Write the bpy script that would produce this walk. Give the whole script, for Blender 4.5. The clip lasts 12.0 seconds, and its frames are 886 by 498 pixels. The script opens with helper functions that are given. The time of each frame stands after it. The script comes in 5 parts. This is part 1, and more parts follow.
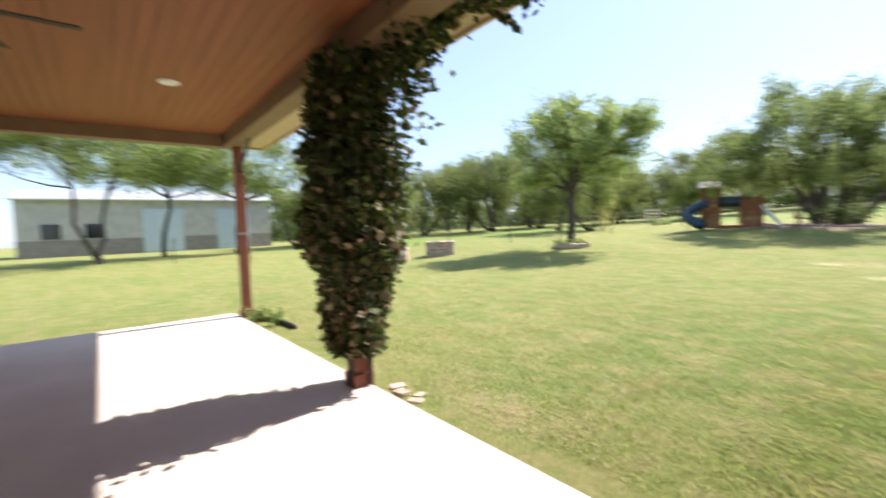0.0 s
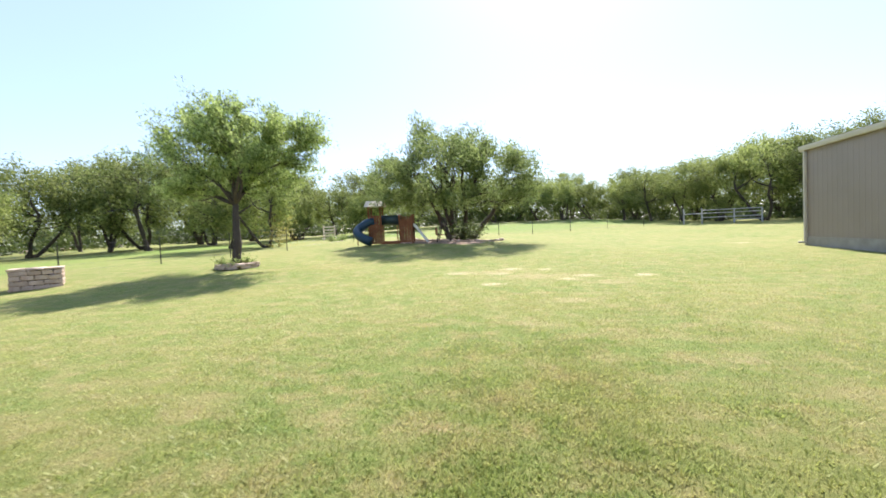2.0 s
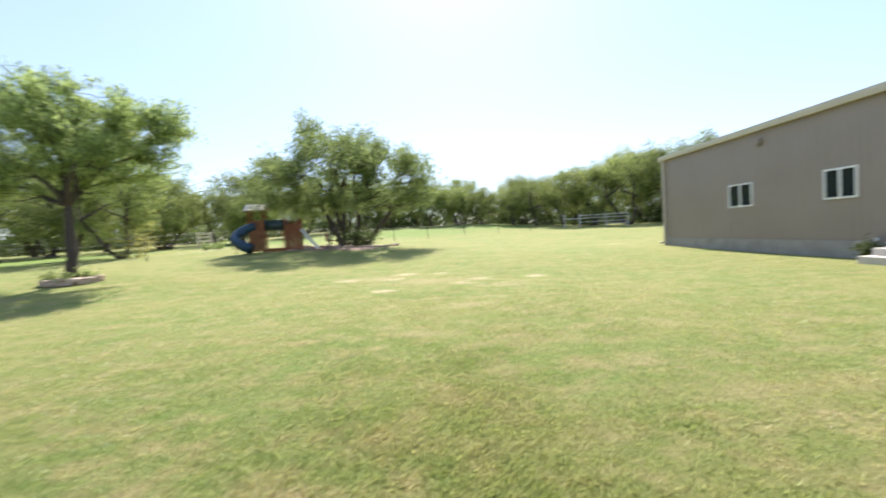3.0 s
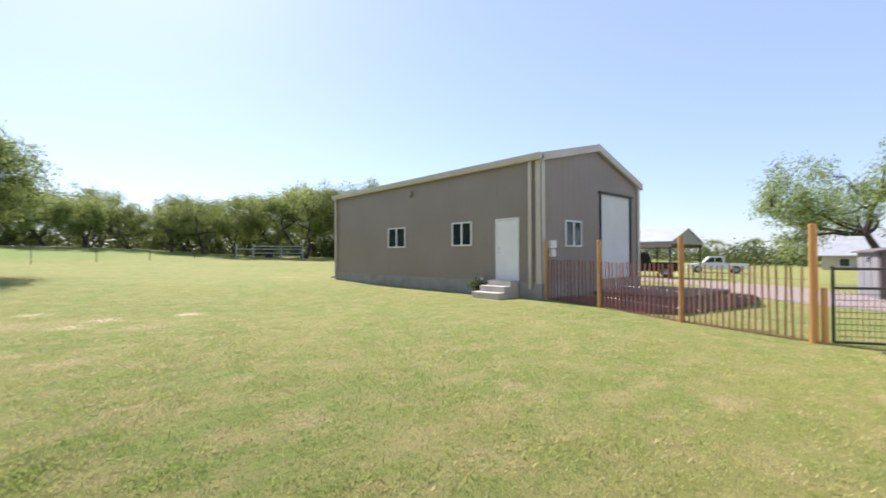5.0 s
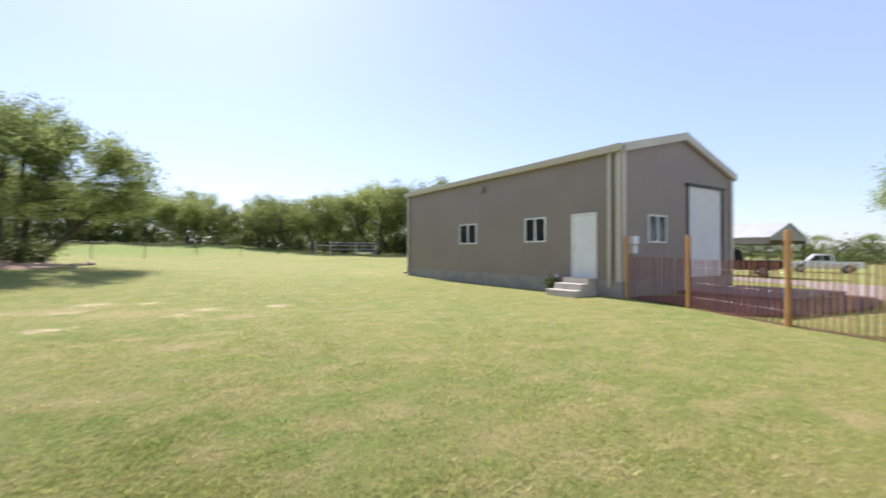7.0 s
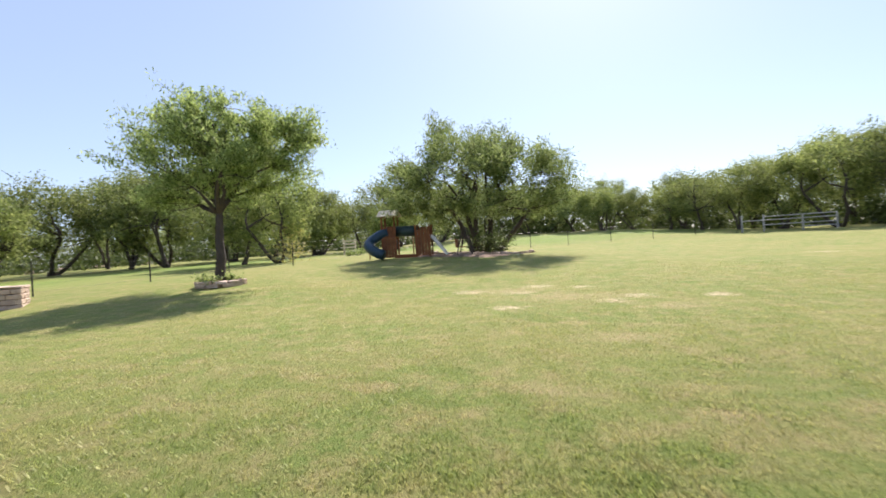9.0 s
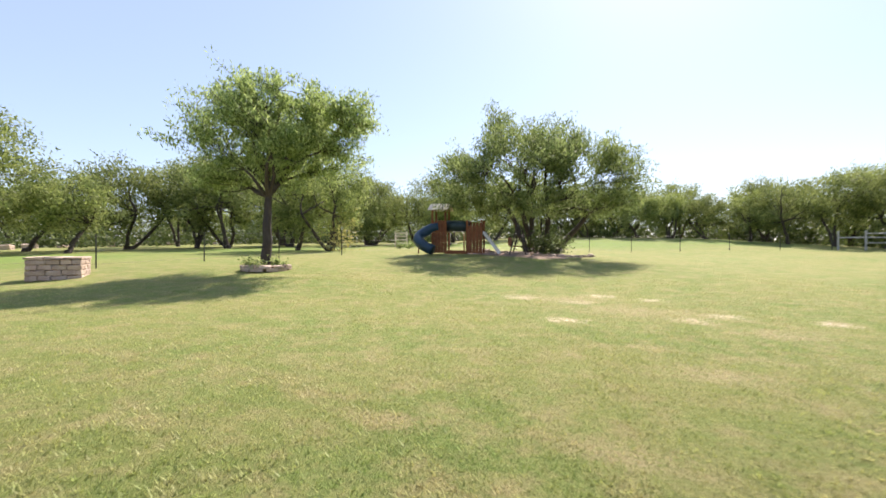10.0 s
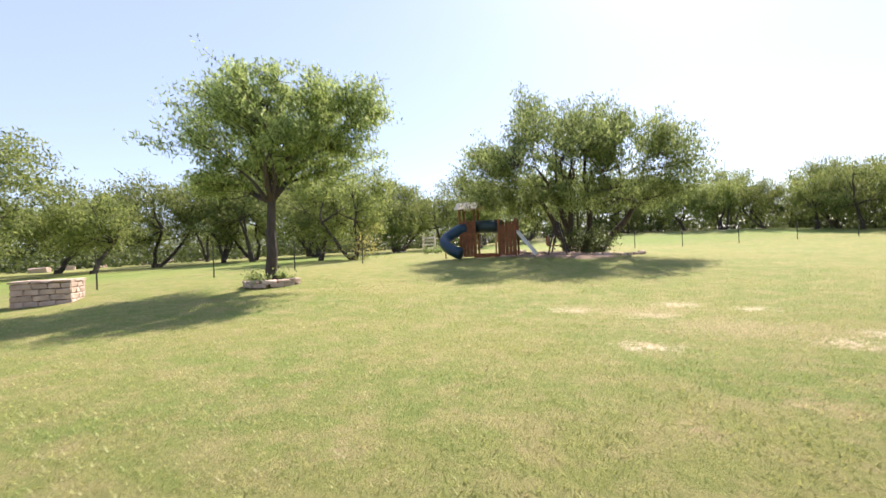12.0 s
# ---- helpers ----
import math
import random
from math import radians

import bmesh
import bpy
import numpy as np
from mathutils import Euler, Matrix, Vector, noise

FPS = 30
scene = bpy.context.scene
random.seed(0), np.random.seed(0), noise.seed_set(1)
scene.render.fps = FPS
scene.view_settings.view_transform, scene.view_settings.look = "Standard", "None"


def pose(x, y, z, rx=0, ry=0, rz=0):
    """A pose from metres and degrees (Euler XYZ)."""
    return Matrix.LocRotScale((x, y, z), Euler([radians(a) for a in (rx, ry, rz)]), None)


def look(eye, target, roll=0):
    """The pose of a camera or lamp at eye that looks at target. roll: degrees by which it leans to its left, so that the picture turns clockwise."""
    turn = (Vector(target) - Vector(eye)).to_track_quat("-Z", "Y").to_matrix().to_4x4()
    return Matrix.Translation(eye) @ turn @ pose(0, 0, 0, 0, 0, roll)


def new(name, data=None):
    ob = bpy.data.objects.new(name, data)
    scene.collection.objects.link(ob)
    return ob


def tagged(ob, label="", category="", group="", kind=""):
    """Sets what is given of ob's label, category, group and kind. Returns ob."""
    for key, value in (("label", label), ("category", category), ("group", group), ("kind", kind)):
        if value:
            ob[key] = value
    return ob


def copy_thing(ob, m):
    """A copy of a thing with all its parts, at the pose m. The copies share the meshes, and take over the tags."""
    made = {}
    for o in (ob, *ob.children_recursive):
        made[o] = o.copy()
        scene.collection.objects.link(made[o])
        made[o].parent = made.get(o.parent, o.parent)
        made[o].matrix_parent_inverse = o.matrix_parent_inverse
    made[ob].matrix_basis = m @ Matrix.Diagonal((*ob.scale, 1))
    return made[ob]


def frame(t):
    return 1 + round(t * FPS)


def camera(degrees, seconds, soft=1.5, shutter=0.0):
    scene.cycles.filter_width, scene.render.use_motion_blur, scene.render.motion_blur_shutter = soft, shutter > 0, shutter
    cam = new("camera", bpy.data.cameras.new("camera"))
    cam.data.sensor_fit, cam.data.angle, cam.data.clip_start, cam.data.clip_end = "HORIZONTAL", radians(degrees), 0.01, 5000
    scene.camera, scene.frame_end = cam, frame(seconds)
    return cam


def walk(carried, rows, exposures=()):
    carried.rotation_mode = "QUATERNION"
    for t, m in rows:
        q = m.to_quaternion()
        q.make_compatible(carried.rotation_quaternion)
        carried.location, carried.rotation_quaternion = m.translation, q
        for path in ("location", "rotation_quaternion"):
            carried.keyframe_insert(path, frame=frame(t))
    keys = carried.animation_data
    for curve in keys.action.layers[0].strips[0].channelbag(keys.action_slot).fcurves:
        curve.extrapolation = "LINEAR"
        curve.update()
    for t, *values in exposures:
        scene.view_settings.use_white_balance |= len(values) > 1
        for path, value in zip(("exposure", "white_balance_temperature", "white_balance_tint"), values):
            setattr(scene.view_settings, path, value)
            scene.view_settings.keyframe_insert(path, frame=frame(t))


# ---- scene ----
cam = camera(90.9, 12.0, 1.6, 0.5)
PATH = [
    (0, (0.78, -11.879, 1.467), (-0.792, -10.646, 1.377), -2.4),
    (0.3, (0.689, -11.741, 1.462), (-0.627, -10.244, 1.299), -2.3),
    (0.5, (0.658, -11.566, 1.46), (-0.511, -9.95, 1.308), -2.4),
    (0.6, (0.655, -11.474, 1.465), (-0.439, -9.804, 1.351), -2.2),
    (1, (0.654, -11.174, 1.466), (-0.174, -9.357, 1.362), -2.2),
    (1.5, (0.608, -10.626, 1.476), (0.027, -8.713, 1.434), -2.0),
    (2, (0.528, -10.208, 1.466), (0.098, -8.256, 1.386), -2.7),
    (2.5, (0.532, -9.819, 1.421), (0.176, -7.854, 1.31), -1.6),
    (3, (0.606, -9.392, 1.366), (0.642, -7.393, 1.291), -3.3),
    (3.3, (0.757, -9.251, 1.352), (0.99, -7.264, 1.363), -1.3),
    (3.5, (0.755, -9.065, 1.348), (1.118, -7.099, 1.415), -0.8),
    (3.7, (0.829, -8.895, 1.343), (1.339, -6.961, 1.354), -1.2),
    (5.3, (1.032, -8.601, 1.358), (2.44, -7.181, 1.397), 0.3),
    (5.5, (1.039, -8.607, 1.36), (2.463, -7.202, 1.394), 0.5),
    (6, (1.004, -8.591, 1.351), (2.416, -7.174, 1.386), 0.5),
    (6.5, (0.978, -8.569, 1.35), (2.27, -7.043, 1.382), 0.3),
    (7, (0.917, -8.471, 1.338), (2.008, -6.794, 1.352), 0.0),
    (7.5, (0.85, -8.336, 1.317), (1.437, -6.424, 1.289), -0.3),
    (7.7, (0.846, -8.2, 1.315), (1.173, -6.226, 1.315), -0.8),
    (9.3, (0.611, -6.897, 1.258), (-0.04, -5.006, 1.252), -2.4),
    (9.5, (0.591, -6.665, 1.276), (-0.091, -4.785, 1.315), -0.8),
    (10, (0.41, -6.18, 1.251), (-0.403, -4.353, 1.239), 0.2),
    (10.5, (0.222, -5.675, 1.262), (-0.624, -3.864, 1.202), -3.1),
    (11, (0.028, -5.164, 1.243), (-0.903, -3.394, 1.253), -1.8),
    (11.5, (-0.208, -4.65, 1.224), (-1.15, -2.887, 1.303), -0.7),
    (12, (-0.382, -4.148, 1.228), (-1.326, -2.385, 1.238), -2.4),
]
walk(cam, [(t, look(e, g, r)) for t, e, g, r in PATH], [(0, 1.17, 6450, 14), (1.5, 1.23, 6400, 15), (3.0, 1.12, 6350, 14), (5.4, 0.82, 6430, 18), (7.6, 0.83, 6480, 19), (9.4, 0.88, 6650, 18), (10.5, 1.04, 6750, 20), (12, 1.10, 6800, 22)])

# ---- light ----
SUN_YAW, SUN_EL = -4.0, 47.5          # degrees: sun bearing from +y towards +x, and its height
world = bpy.data.worlds.new("sky")
scene.world = world
world.use_nodes = True
wn = world.node_tree
sky = wn.nodes.new("ShaderNodeTexSky")
sky.sky_type = 'NISHITA'
sky.sun_disc = False
sky.sun_elevation = radians(SUN_EL)
sky.sun_rotation = radians(-SUN_YAW)
sky.air_density, sky.dust_density, sky.ozone_density = 1.0, 0.6, 2.8
wn.nodes["Background"].inputs["Strength"].default_value = 0.108
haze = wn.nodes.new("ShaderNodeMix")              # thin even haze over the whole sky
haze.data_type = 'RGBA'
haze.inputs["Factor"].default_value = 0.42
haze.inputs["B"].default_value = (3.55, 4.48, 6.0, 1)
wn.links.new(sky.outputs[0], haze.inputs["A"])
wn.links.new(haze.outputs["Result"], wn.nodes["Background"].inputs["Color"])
sun_data = bpy.data.lights.new("sun", 'SUN')
sun_data.energy, sun_data.angle, sun_data.color = 5.0, radians(0.55), (1.0, 0.94, 0.84)
sun = new("sun", sun_data)
sd = Vector((math.sin(radians(-SUN_YAW)) * math.cos(radians(SUN_EL)), math.cos(radians(SUN_YAW)) * math.cos(radians(SUN_EL)), math.sin(radians(SUN_EL))))
sun.matrix_world = look(sd * 60, (0, 0, 0))


# ---- materials ----
def mat(name, col, rough=0.7, col2=None, scale=6.0, bump=0.0, metal=0.0, fine=60.0, amount=0.5, bump_scale=None, spec=0.4, random_hue=0.0, stretch=(1, 1, 1)):
    """A surface with broad stains and fine grain in object space, and a fine relief."""
    m = bpy.data.materials.new(name)
    m.use_nodes = True
    n, l = m.node_tree.nodes, m.node_tree.links
    b = n["Principled BSDF"]
    b.inputs["Roughness"].default_value, b.inputs["Metallic"].default_value = rough, metal
    b.inputs["Specular IOR Level"].default_value = spec
    geo = n.new("ShaderNodeNewGeometry")
    mp = n.new("ShaderNodeMapping")
    mp.inputs["Scale"].default_value = stretch
    l.new(geo.outputs["Position"], mp.inputs["Vector"])
    broad, grain = n.new("ShaderNodeTexNoise"), n.new("ShaderNodeTexNoise")
    broad.inputs["Scale"].default_value, broad.inputs["Detail"].default_value = scale, 5
    grain.inputs["Scale"].default_value, grain.inputs["Detail"].default_value = fine, 3
    for t in (broad, grain):
        l.new(mp.outputs[0], t.inputs["Vector"])
    mix = n.new("ShaderNodeMix")
    mix.data_type = 'RGBA'
    c2 = col2 or tuple(c * 0.72 for c in col)
    mix.inputs["A"].default_value, mix.inputs["B"].default_value = (*col, 1), (*c2, 1)
    add = n.new("ShaderNodeMath")
    add.operation = 'MULTIPLY_ADD'
    l.new(grain.outputs["Fac"], add.inputs[0])
    add.inputs[1].default_value = 0.5
    l.new(broad.outputs["Fac"], add.inputs[2])
    ramp = n.new("ShaderNodeMapRange")
    ramp.inputs["From Min"].default_value, ramp.inputs["From Max"].default_value = 0.5, 1.0
    ramp.inputs["To Max"].default_value = amount * 2
    l.new(add.outputs[0], ramp.inputs["Value"])
    l.new(ramp.outputs[0], mix.inputs["Factor"])
    out = mix.outputs["Result"]
    if random_hue:
        info, hsv = n.new("ShaderNodeObjectInfo"), n.new("ShaderNodeHueSaturation")
        r = n.new("ShaderNodeMapRange")
        r.inputs["To Min"].default_value, r.inputs["To Max"].default_value = 1 - random_hue, 1 + random_hue
        l.new(info.outputs["Random"], r.inputs["Value"])
        l.new(r.outputs[0], hsv.inputs["Value"])
        l.new(out, hsv.inputs["Color"])
        out = hsv.outputs[0]
    l.new(out, b.inputs["Base Color"])
    if bump:
        bp = n.new("ShaderNodeBump")
        bp.inputs["Strength"].default_value, bp.inputs["Distance"].default_value = 0.6, bump
        l.new(add.outputs[0], bp.inputs["Height"])
        l.new(bp.outputs[0], b.inputs["Normal"])
    return m


def leaf_mat(name, col, col2, glow=0.4):
    """Thin leaves: each one its own green, and light shines through them."""
    m = bpy.data.materials.new(name)
    m.use_nodes = True
    n, l = m.node_tree.nodes, m.node_tree.links
    b, o = n["Principled BSDF"], n["Material Output"]
    b.inputs["Roughness"].default_value, b.inputs["Specular IOR Level"].default_value = 0.55, 0.3
    geo = n.new("ShaderNodeNewGeometry")
    info = n.new("ShaderNodeObjectInfo")
    mix = n.new("ShaderNodeMix")
    mix.data_type = 'RGBA'
    mix.inputs["A"].default_value, mix.inputs["B"].default_value = (*col, 1), (*col2, 1)
    l.new(geo.outputs["Random Per Island"], mix.inputs["Factor"])
    hsv = n.new("ShaderNodeHueSaturation")
    r = n.new("ShaderNodeMapRange")
    r.inputs["To Min"].default_value, r.inputs["To Max"].default_value = 0.75, 1.2
    l.new(info.outputs["Random"], r.inputs["Value"])
    l.new(r.outputs[0], hsv.inputs["Value"])
    l.new(mix.outputs["Result"], hsv.inputs["Color"])
    l.new(hsv.outputs[0], b.inputs["Base Color"])
    tr = n.new("ShaderNodeBsdfTranslucent")
    l.new(hsv.outputs[0], tr.inputs["Color"])
    sh = n.new("ShaderNodeMixShader")
    sh.inputs[0].default_value = glow
    l.new(b.outputs[0], sh.inputs[1])
    l.new(tr.outputs[0], sh.inputs[2])
    l.new(sh.outputs[0], o.inputs["Surface"])
    return m


def glass_mat(name, tint=(0.02, 0.025, 0.03), rough=0.03):
    m = bpy.data.materials.new(name)
    m.use_nodes = True
    b = m.node_tree.nodes["Principled BSDF"]
    b.inputs["Base Color"].default_value = (*tint, 1)
    b.inputs["Roughness"].default_value = rough
    b.inputs["Specular IOR Level"].default_value = 0.6
    return m


M_STEEL = mat("taupe_steel_siding", (0.285, 0.235, 0.205), 0.5, (0.25, 0.205, 0.175), 0.7, 0.0, 0.0, 30, 0.5, spec=0.35)
M_TRIM = mat("light_tan_steel_trim", (0.55, 0.50, 0.42), 0.45, (0.47, 0.42, 0.35), 1.5, 0, 0, 30)
M_ROOF = mat("galvalume_roof", (0.62, 0.62, 0.60), 0.4, (0.5, 0.5, 0.49), 1.0, 0, 0.5, 20)
M_CONC = mat("grey_concrete", (0.36, 0.34, 0.31), 0.9, (0.24, 0.22, 0.20), 2.0, 0.004, 0, 80)
M_PATIO = mat("pale_concrete_slab", (0.62, 0.55, 0.49), 0.9, (0.52, 0.45, 0.40), 1.2, 0.002, 0, 120)
M_WHITE = mat("white_paint", (0.78, 0.78, 0.77), 0.45, (0.70, 0.70, 0.69), 2.0, 0, 0, 60)
M_GLASS = glass_mat("dark_window_glass")
M_BLACK = mat("black_steel", (0.018, 0.018, 0.02), 0.45, (0.03, 0.03, 0.03), 8, 0, 0.0, 60)
M_RUST = mat("rust_red_steel", (0.20, 0.085, 0.05), 0.75, (0.12, 0.05, 0.03), 9, 0.001, 0.0, 90)
M_POST = mat("honey_stained_timber", (0.50, 0.27, 0.10), 0.7, (0.36, 0.18, 0.065), 3, 0.003, 0, 50, stretch=(6, 6, 0.7), random_hue=0.1)
M_LIME = mat("cream_limestone", (0.54, 0.43, 0.35), 0.9, (0.38, 0.28, 0.22), 5, 0.012, 0, 45, random_hue=0.14)
M_BARK = mat("dark_rough_bark", (0.085, 0.068, 0.055), 0.95, (0.045, 0.036, 0.03), 6, 0.03, 0, 30, stretch=(2, 2, 0.6))
M_LEAF = leaf_mat("mesquite_leaves", (0.115, 0.175, 0.045), (0.45, 0.535, 0.195), 0.58)
M_LEAF_FAR = leaf_mat("woodland_leaves", (0.10, 0.145, 0.036), (0.38, 0.43, 0.14), 0.52)

# brush leaves darker than the woodland's: deep canopy shade put into their colour
M_BRUSH = leaf_mat("shade_darkened_brush_leaves", (0.05, 0.075, 0.022), (0.13, 0.165, 0.05), 0.35)


# ---- building tools ----
def g(x, y):
    """Height of the lawn: level near the house, rising gently to the north and west, falling to the east."""
    def ss(a, b, v):
        k = min(1.0, max(0.0, (v - a) / (b - a)))
        return k * k * (3 - 2 * k)
    rise = 0.03 * min(max(0.0, y - 2), 46) * (1 - 0.45 * ss(2, 12, x) * (1 - ss(14, 30, y)))
    west = 0.035 * min(max(0.0, -x - 1), 13) * max(ss(-2, 6, y), ss(16, 30, -x))
    west += 0.36 * math.exp(-((x + 6) / 8) ** 2 - ((y - 17.5) / 6) ** 2) + 0.08 * math.exp(-((x - 12.5) / 3) ** 2 - (y / 4) ** 2)
    west += 1.0 * ss(30, 50, y) * ss(-30, 0, x) * (1 - ss(2, 24, x))
    east = -0.75 * ss(22, 50, x) * (1 - ss(20, 40, abs(y)))
    return rise + west + east - 0.04 + 0.02 * math.sin(x * 0.7 + 1) * math.sin(y * 0.55)


def part(name, bm, material, parent=None, label="", smooth=False):
    me = bpy.data.meshes.new(name)
    bm.to_mesh(me)
    bm.free()
    me.materials.append(material)
    if smooth:
        me.polygons.foreach_set("use_smooth", [True] * len(me.polygons))
    ob = new(name, me)
    if parent:
        ob.parent = parent
    return tagged(ob, label)


def raw(name, verts, faces, material, parent=None, label=""):
    me = bpy.data.meshes.new(name)
    me.from_pydata(verts, [], faces)
    me.materials.append(material)
    ob = new(name, me)
    if parent:
        ob.parent = parent
    return tagged(ob, label)


def thing(name, x, y, z, label, category, group="", kind="", rz=0.0):
    ob = new(name)
    ob.matrix_basis = pose(x, y, z, 0, 0, rz)
    ob.empty_display_size = 0.2
    return tagged(ob, label, category, group, kind)


def box(bm, x0, y0, z0, x1, y1, z1, bevel=0.0):
    vs = bmesh.ops.create_cube(bm, size=1)["verts"]
    for v in vs:
        v.co = Vector(((x0 + x1) / 2 + v.co.x * (x1 - x0), (y0 + y1) / 2 + v.co.y * (y1 - y0), (z0 + z1) / 2 + v.co.z * (z1 - z0)))
    if bevel:
        es = list({e for v in vs for e in v.link_edges})
        bmesh.ops.bevel(bm, geom=es, offset=bevel, segments=2, affect='EDGES', profile=0.5)
    return bm


def boxes(*args, bevel=0.0):
    bm = bmesh.new()
    for a in args:
        box(bm, *a, bevel=bevel)
    return bm


def tube(bm, pts, radii, n=8, cap=True):
    """A round bar through the points."""
    rings = []
    for i, p in enumerate(pts):
        p = Vector(p)
        d = (Vector(pts[min(i + 1, len(pts) - 1)]) - Vector(pts[max(i - 1, 0)])).normalized()
        a = d.orthogonal().normalized() if abs(d.z) > 0.95 else d.cross(Vector((0, 0, 1))).normalized()
        if abs(d.z) > 0.95:
            a = Vector((1, 0, 0)) - d * d.x
            a.normalize()
        b = d.cross(a)
        r = radii[i] if hasattr(radii, "__len__") else radii
        rings.append([bm.verts.new(p + (a * math.cos(2 * math.pi * k / n) + b * math.sin(2 * math.pi * k / n)) * r) for k in range(n)])
    for r0, r1 in zip(rings, rings[1:]):
        for k in range(n):
            bm.faces.new((r0[k], r0[(k + 1) % n], r1[(k + 1) % n], r1[k]))
    if cap:
        bm.faces.new(rings[0][::-1])
        bm.faces.new(rings[-1])
    return bm


def tubes(*args, n=8):
    bm = bmesh.new()
    for pts, r in args:
        tube(bm, pts, r, n)
    return bm


def prism(bm, poly, axis, a, b):
    """An outline of (u, v) pushed along an axis from a to b: axis x takes (y, z), y takes (x, z), z takes (x, y)."""
    def at(u, v, w):
        return {"x": (w, u, v), "y": (u, w, v), "z": (u, v, w)}[axis]
    lo = [bm.verts.new(at(u, v, a)) for u, v in poly]
    hi = [bm.verts.new(at(u, v, b)) for u, v in poly]
    bm.faces.new(lo[::-1])
    bm.faces.new(hi)
    for i in range(len(poly)):
        j = (i + 1) % len(poly)
        bm.faces.new((lo[i], lo[j], hi[j], hi[i]))
    bmesh.ops.recalc_face_normals(bm, faces=bm.faces)
    return bm


# ---- ground ----
def lawn_colour(n, l):
    """Colour of the lawn over the plan: greens at several scales, straw, and bare earth where it is worn."""
    geo = n.new("ShaderNodeNewGeometry")

    def noise_tex(scale, detail=4, rough=0.55):
        t = n.new("ShaderNodeTexNoise")
        t.inputs["Scale"].default_value, t.inputs["Detail"].default_value, t.inputs["Roughness"].default_value = scale, detail, rough
        l.new(geo.outputs["Position"], t.inputs["Vector"])
        return t.outputs["Fac"]

    def swath_tex():
        """Long mower swaths across the lawn."""
        mp, t = n.new("ShaderNodeMapping"), n.new("ShaderNodeTexNoise")
        mp.inputs["Rotation"].default_value = (0, 0, radians(-24))
        mp.inputs["Scale"].default_value = (0.28, 2.6, 1)
        t.inputs["Scale"].default_value, t.inputs["Detail"].default_value, t.inputs["Roughness"].default_value = 1.0, 5, 0.6
        l.new(geo.outputs["Position"], mp.inputs["Vector"])
        l.new(mp.outputs[0], t.inputs["Vector"])
        return t.outputs["Fac"]

    def remap(v, a, b_, lo=0.0, hi=1.0):
        r = n.new("ShaderNodeMapRange")
        for k, x in (("From Min", a), ("From Max", b_), ("To Min", lo), ("To Max", hi)):
            r.inputs[k].default_value = x
        l.new(v, r.inputs["Value"])
        return r.outputs[0]

    def blend(f, a, c):
        x = n.new("ShaderNodeMix")
        x.data_type = 'RGBA'
        l.new(f, x.inputs["Factor"])
        for key, v in (("A", a), ("B", c)):
            if isinstance(v, tuple):
                x.inputs[key].default_value = (*v, 1)
            else:
                l.new(v, x.inputs[key])
        return x.outputs["Result"]

    green = blend(remap(noise_tex(0.33, 5), 0.36, 0.64), GREEN_A, GREEN_B)
    green = blend(remap(noise_tex(2.1, 8, 0.72), 0.46, 0.66), green, GREEN_C)
    col = blend(remap(noise_tex(0.8, 10, 0.8), 0.55, 0.72, 0.0, 0.38), green, DRY)
    col = blend(remap(swath_tex(), 0.5, 0.68, 0.0, 0.45), col, GREEN_C)
    col = blend(remap(noise_tex(14, 8, 0.8), 0.48, 0.66, 0.0, 0.5), col, GREEN_E)
    col = blend(remap(noise_tex(23, 8, 0.8), 0.52, 0.68, 0.0, 0.32), col, GREEN_D)
    wob = noise_tex(4.5, 9, 0.78)
    tuft = n.new("ShaderNodeMath")
    tuft.operation = 'MULTIPLY'
    l.new(wob, tuft.inputs[0])
    l.new(remap(noise_tex(17, 8, 0.8), 0.38, 0.62, 0.45, 1.35), tuft.inputs[1])

    def worn(spots):
        """How worn the lawn is round the given spots (x, y, half widths), broken up by tufts."""
        most = None
        for px, py, rx, ry in spots:
            off, mul, ln = n.new("ShaderNodeVectorMath"), n.new("ShaderNodeVectorMath"), n.new("ShaderNodeVectorMath")
            off.operation, mul.operation, ln.operation = 'SUBTRACT', 'MULTIPLY', 'LENGTH'
            l.new(geo.outputs["Position"], off.inputs[0])
            off.inputs[1].default_value = (px, py, 0)
            l.new(off.outputs[0], mul.inputs[0])
            mul.inputs[1].default_value = (1 / rx, 1 / ry, 0)
            l.new(mul.outputs[0], ln.inputs[0])
            f = remap(ln.outputs["Value"], 0.0, 1.0, 0.82, 0.0)
            if most is None:
                most = f
            else:
                mx = n.new("ShaderNodeMath")
                mx.operation = 'MAXIMUM'
                l.new(most, mx.inputs[0])
                l.new(f, mx.inputs[1])
                most = mx.outputs[0]
        s = n.new("ShaderNodeMath")
        s.operation = 'MULTIPLY'
        l.new(most, s.inputs[0])
        l.new(tuft.outputs[0], s.inputs[1])
        return s.outputs[0]

    col = blend(remap(worn(LUSH), 0.06, 0.3, 0.0, 0.75), col, GREEN_F)
    col = blend(remap(worn(BARE), 0.25, 0.48, 0.0, 0.95), col, SOIL)
    col = blend(remap(worn(STRAW), 0.16, 0.42, 0.0, 0.8), col, DRY)
    return col, noise_tex(38, 7, 0.8)


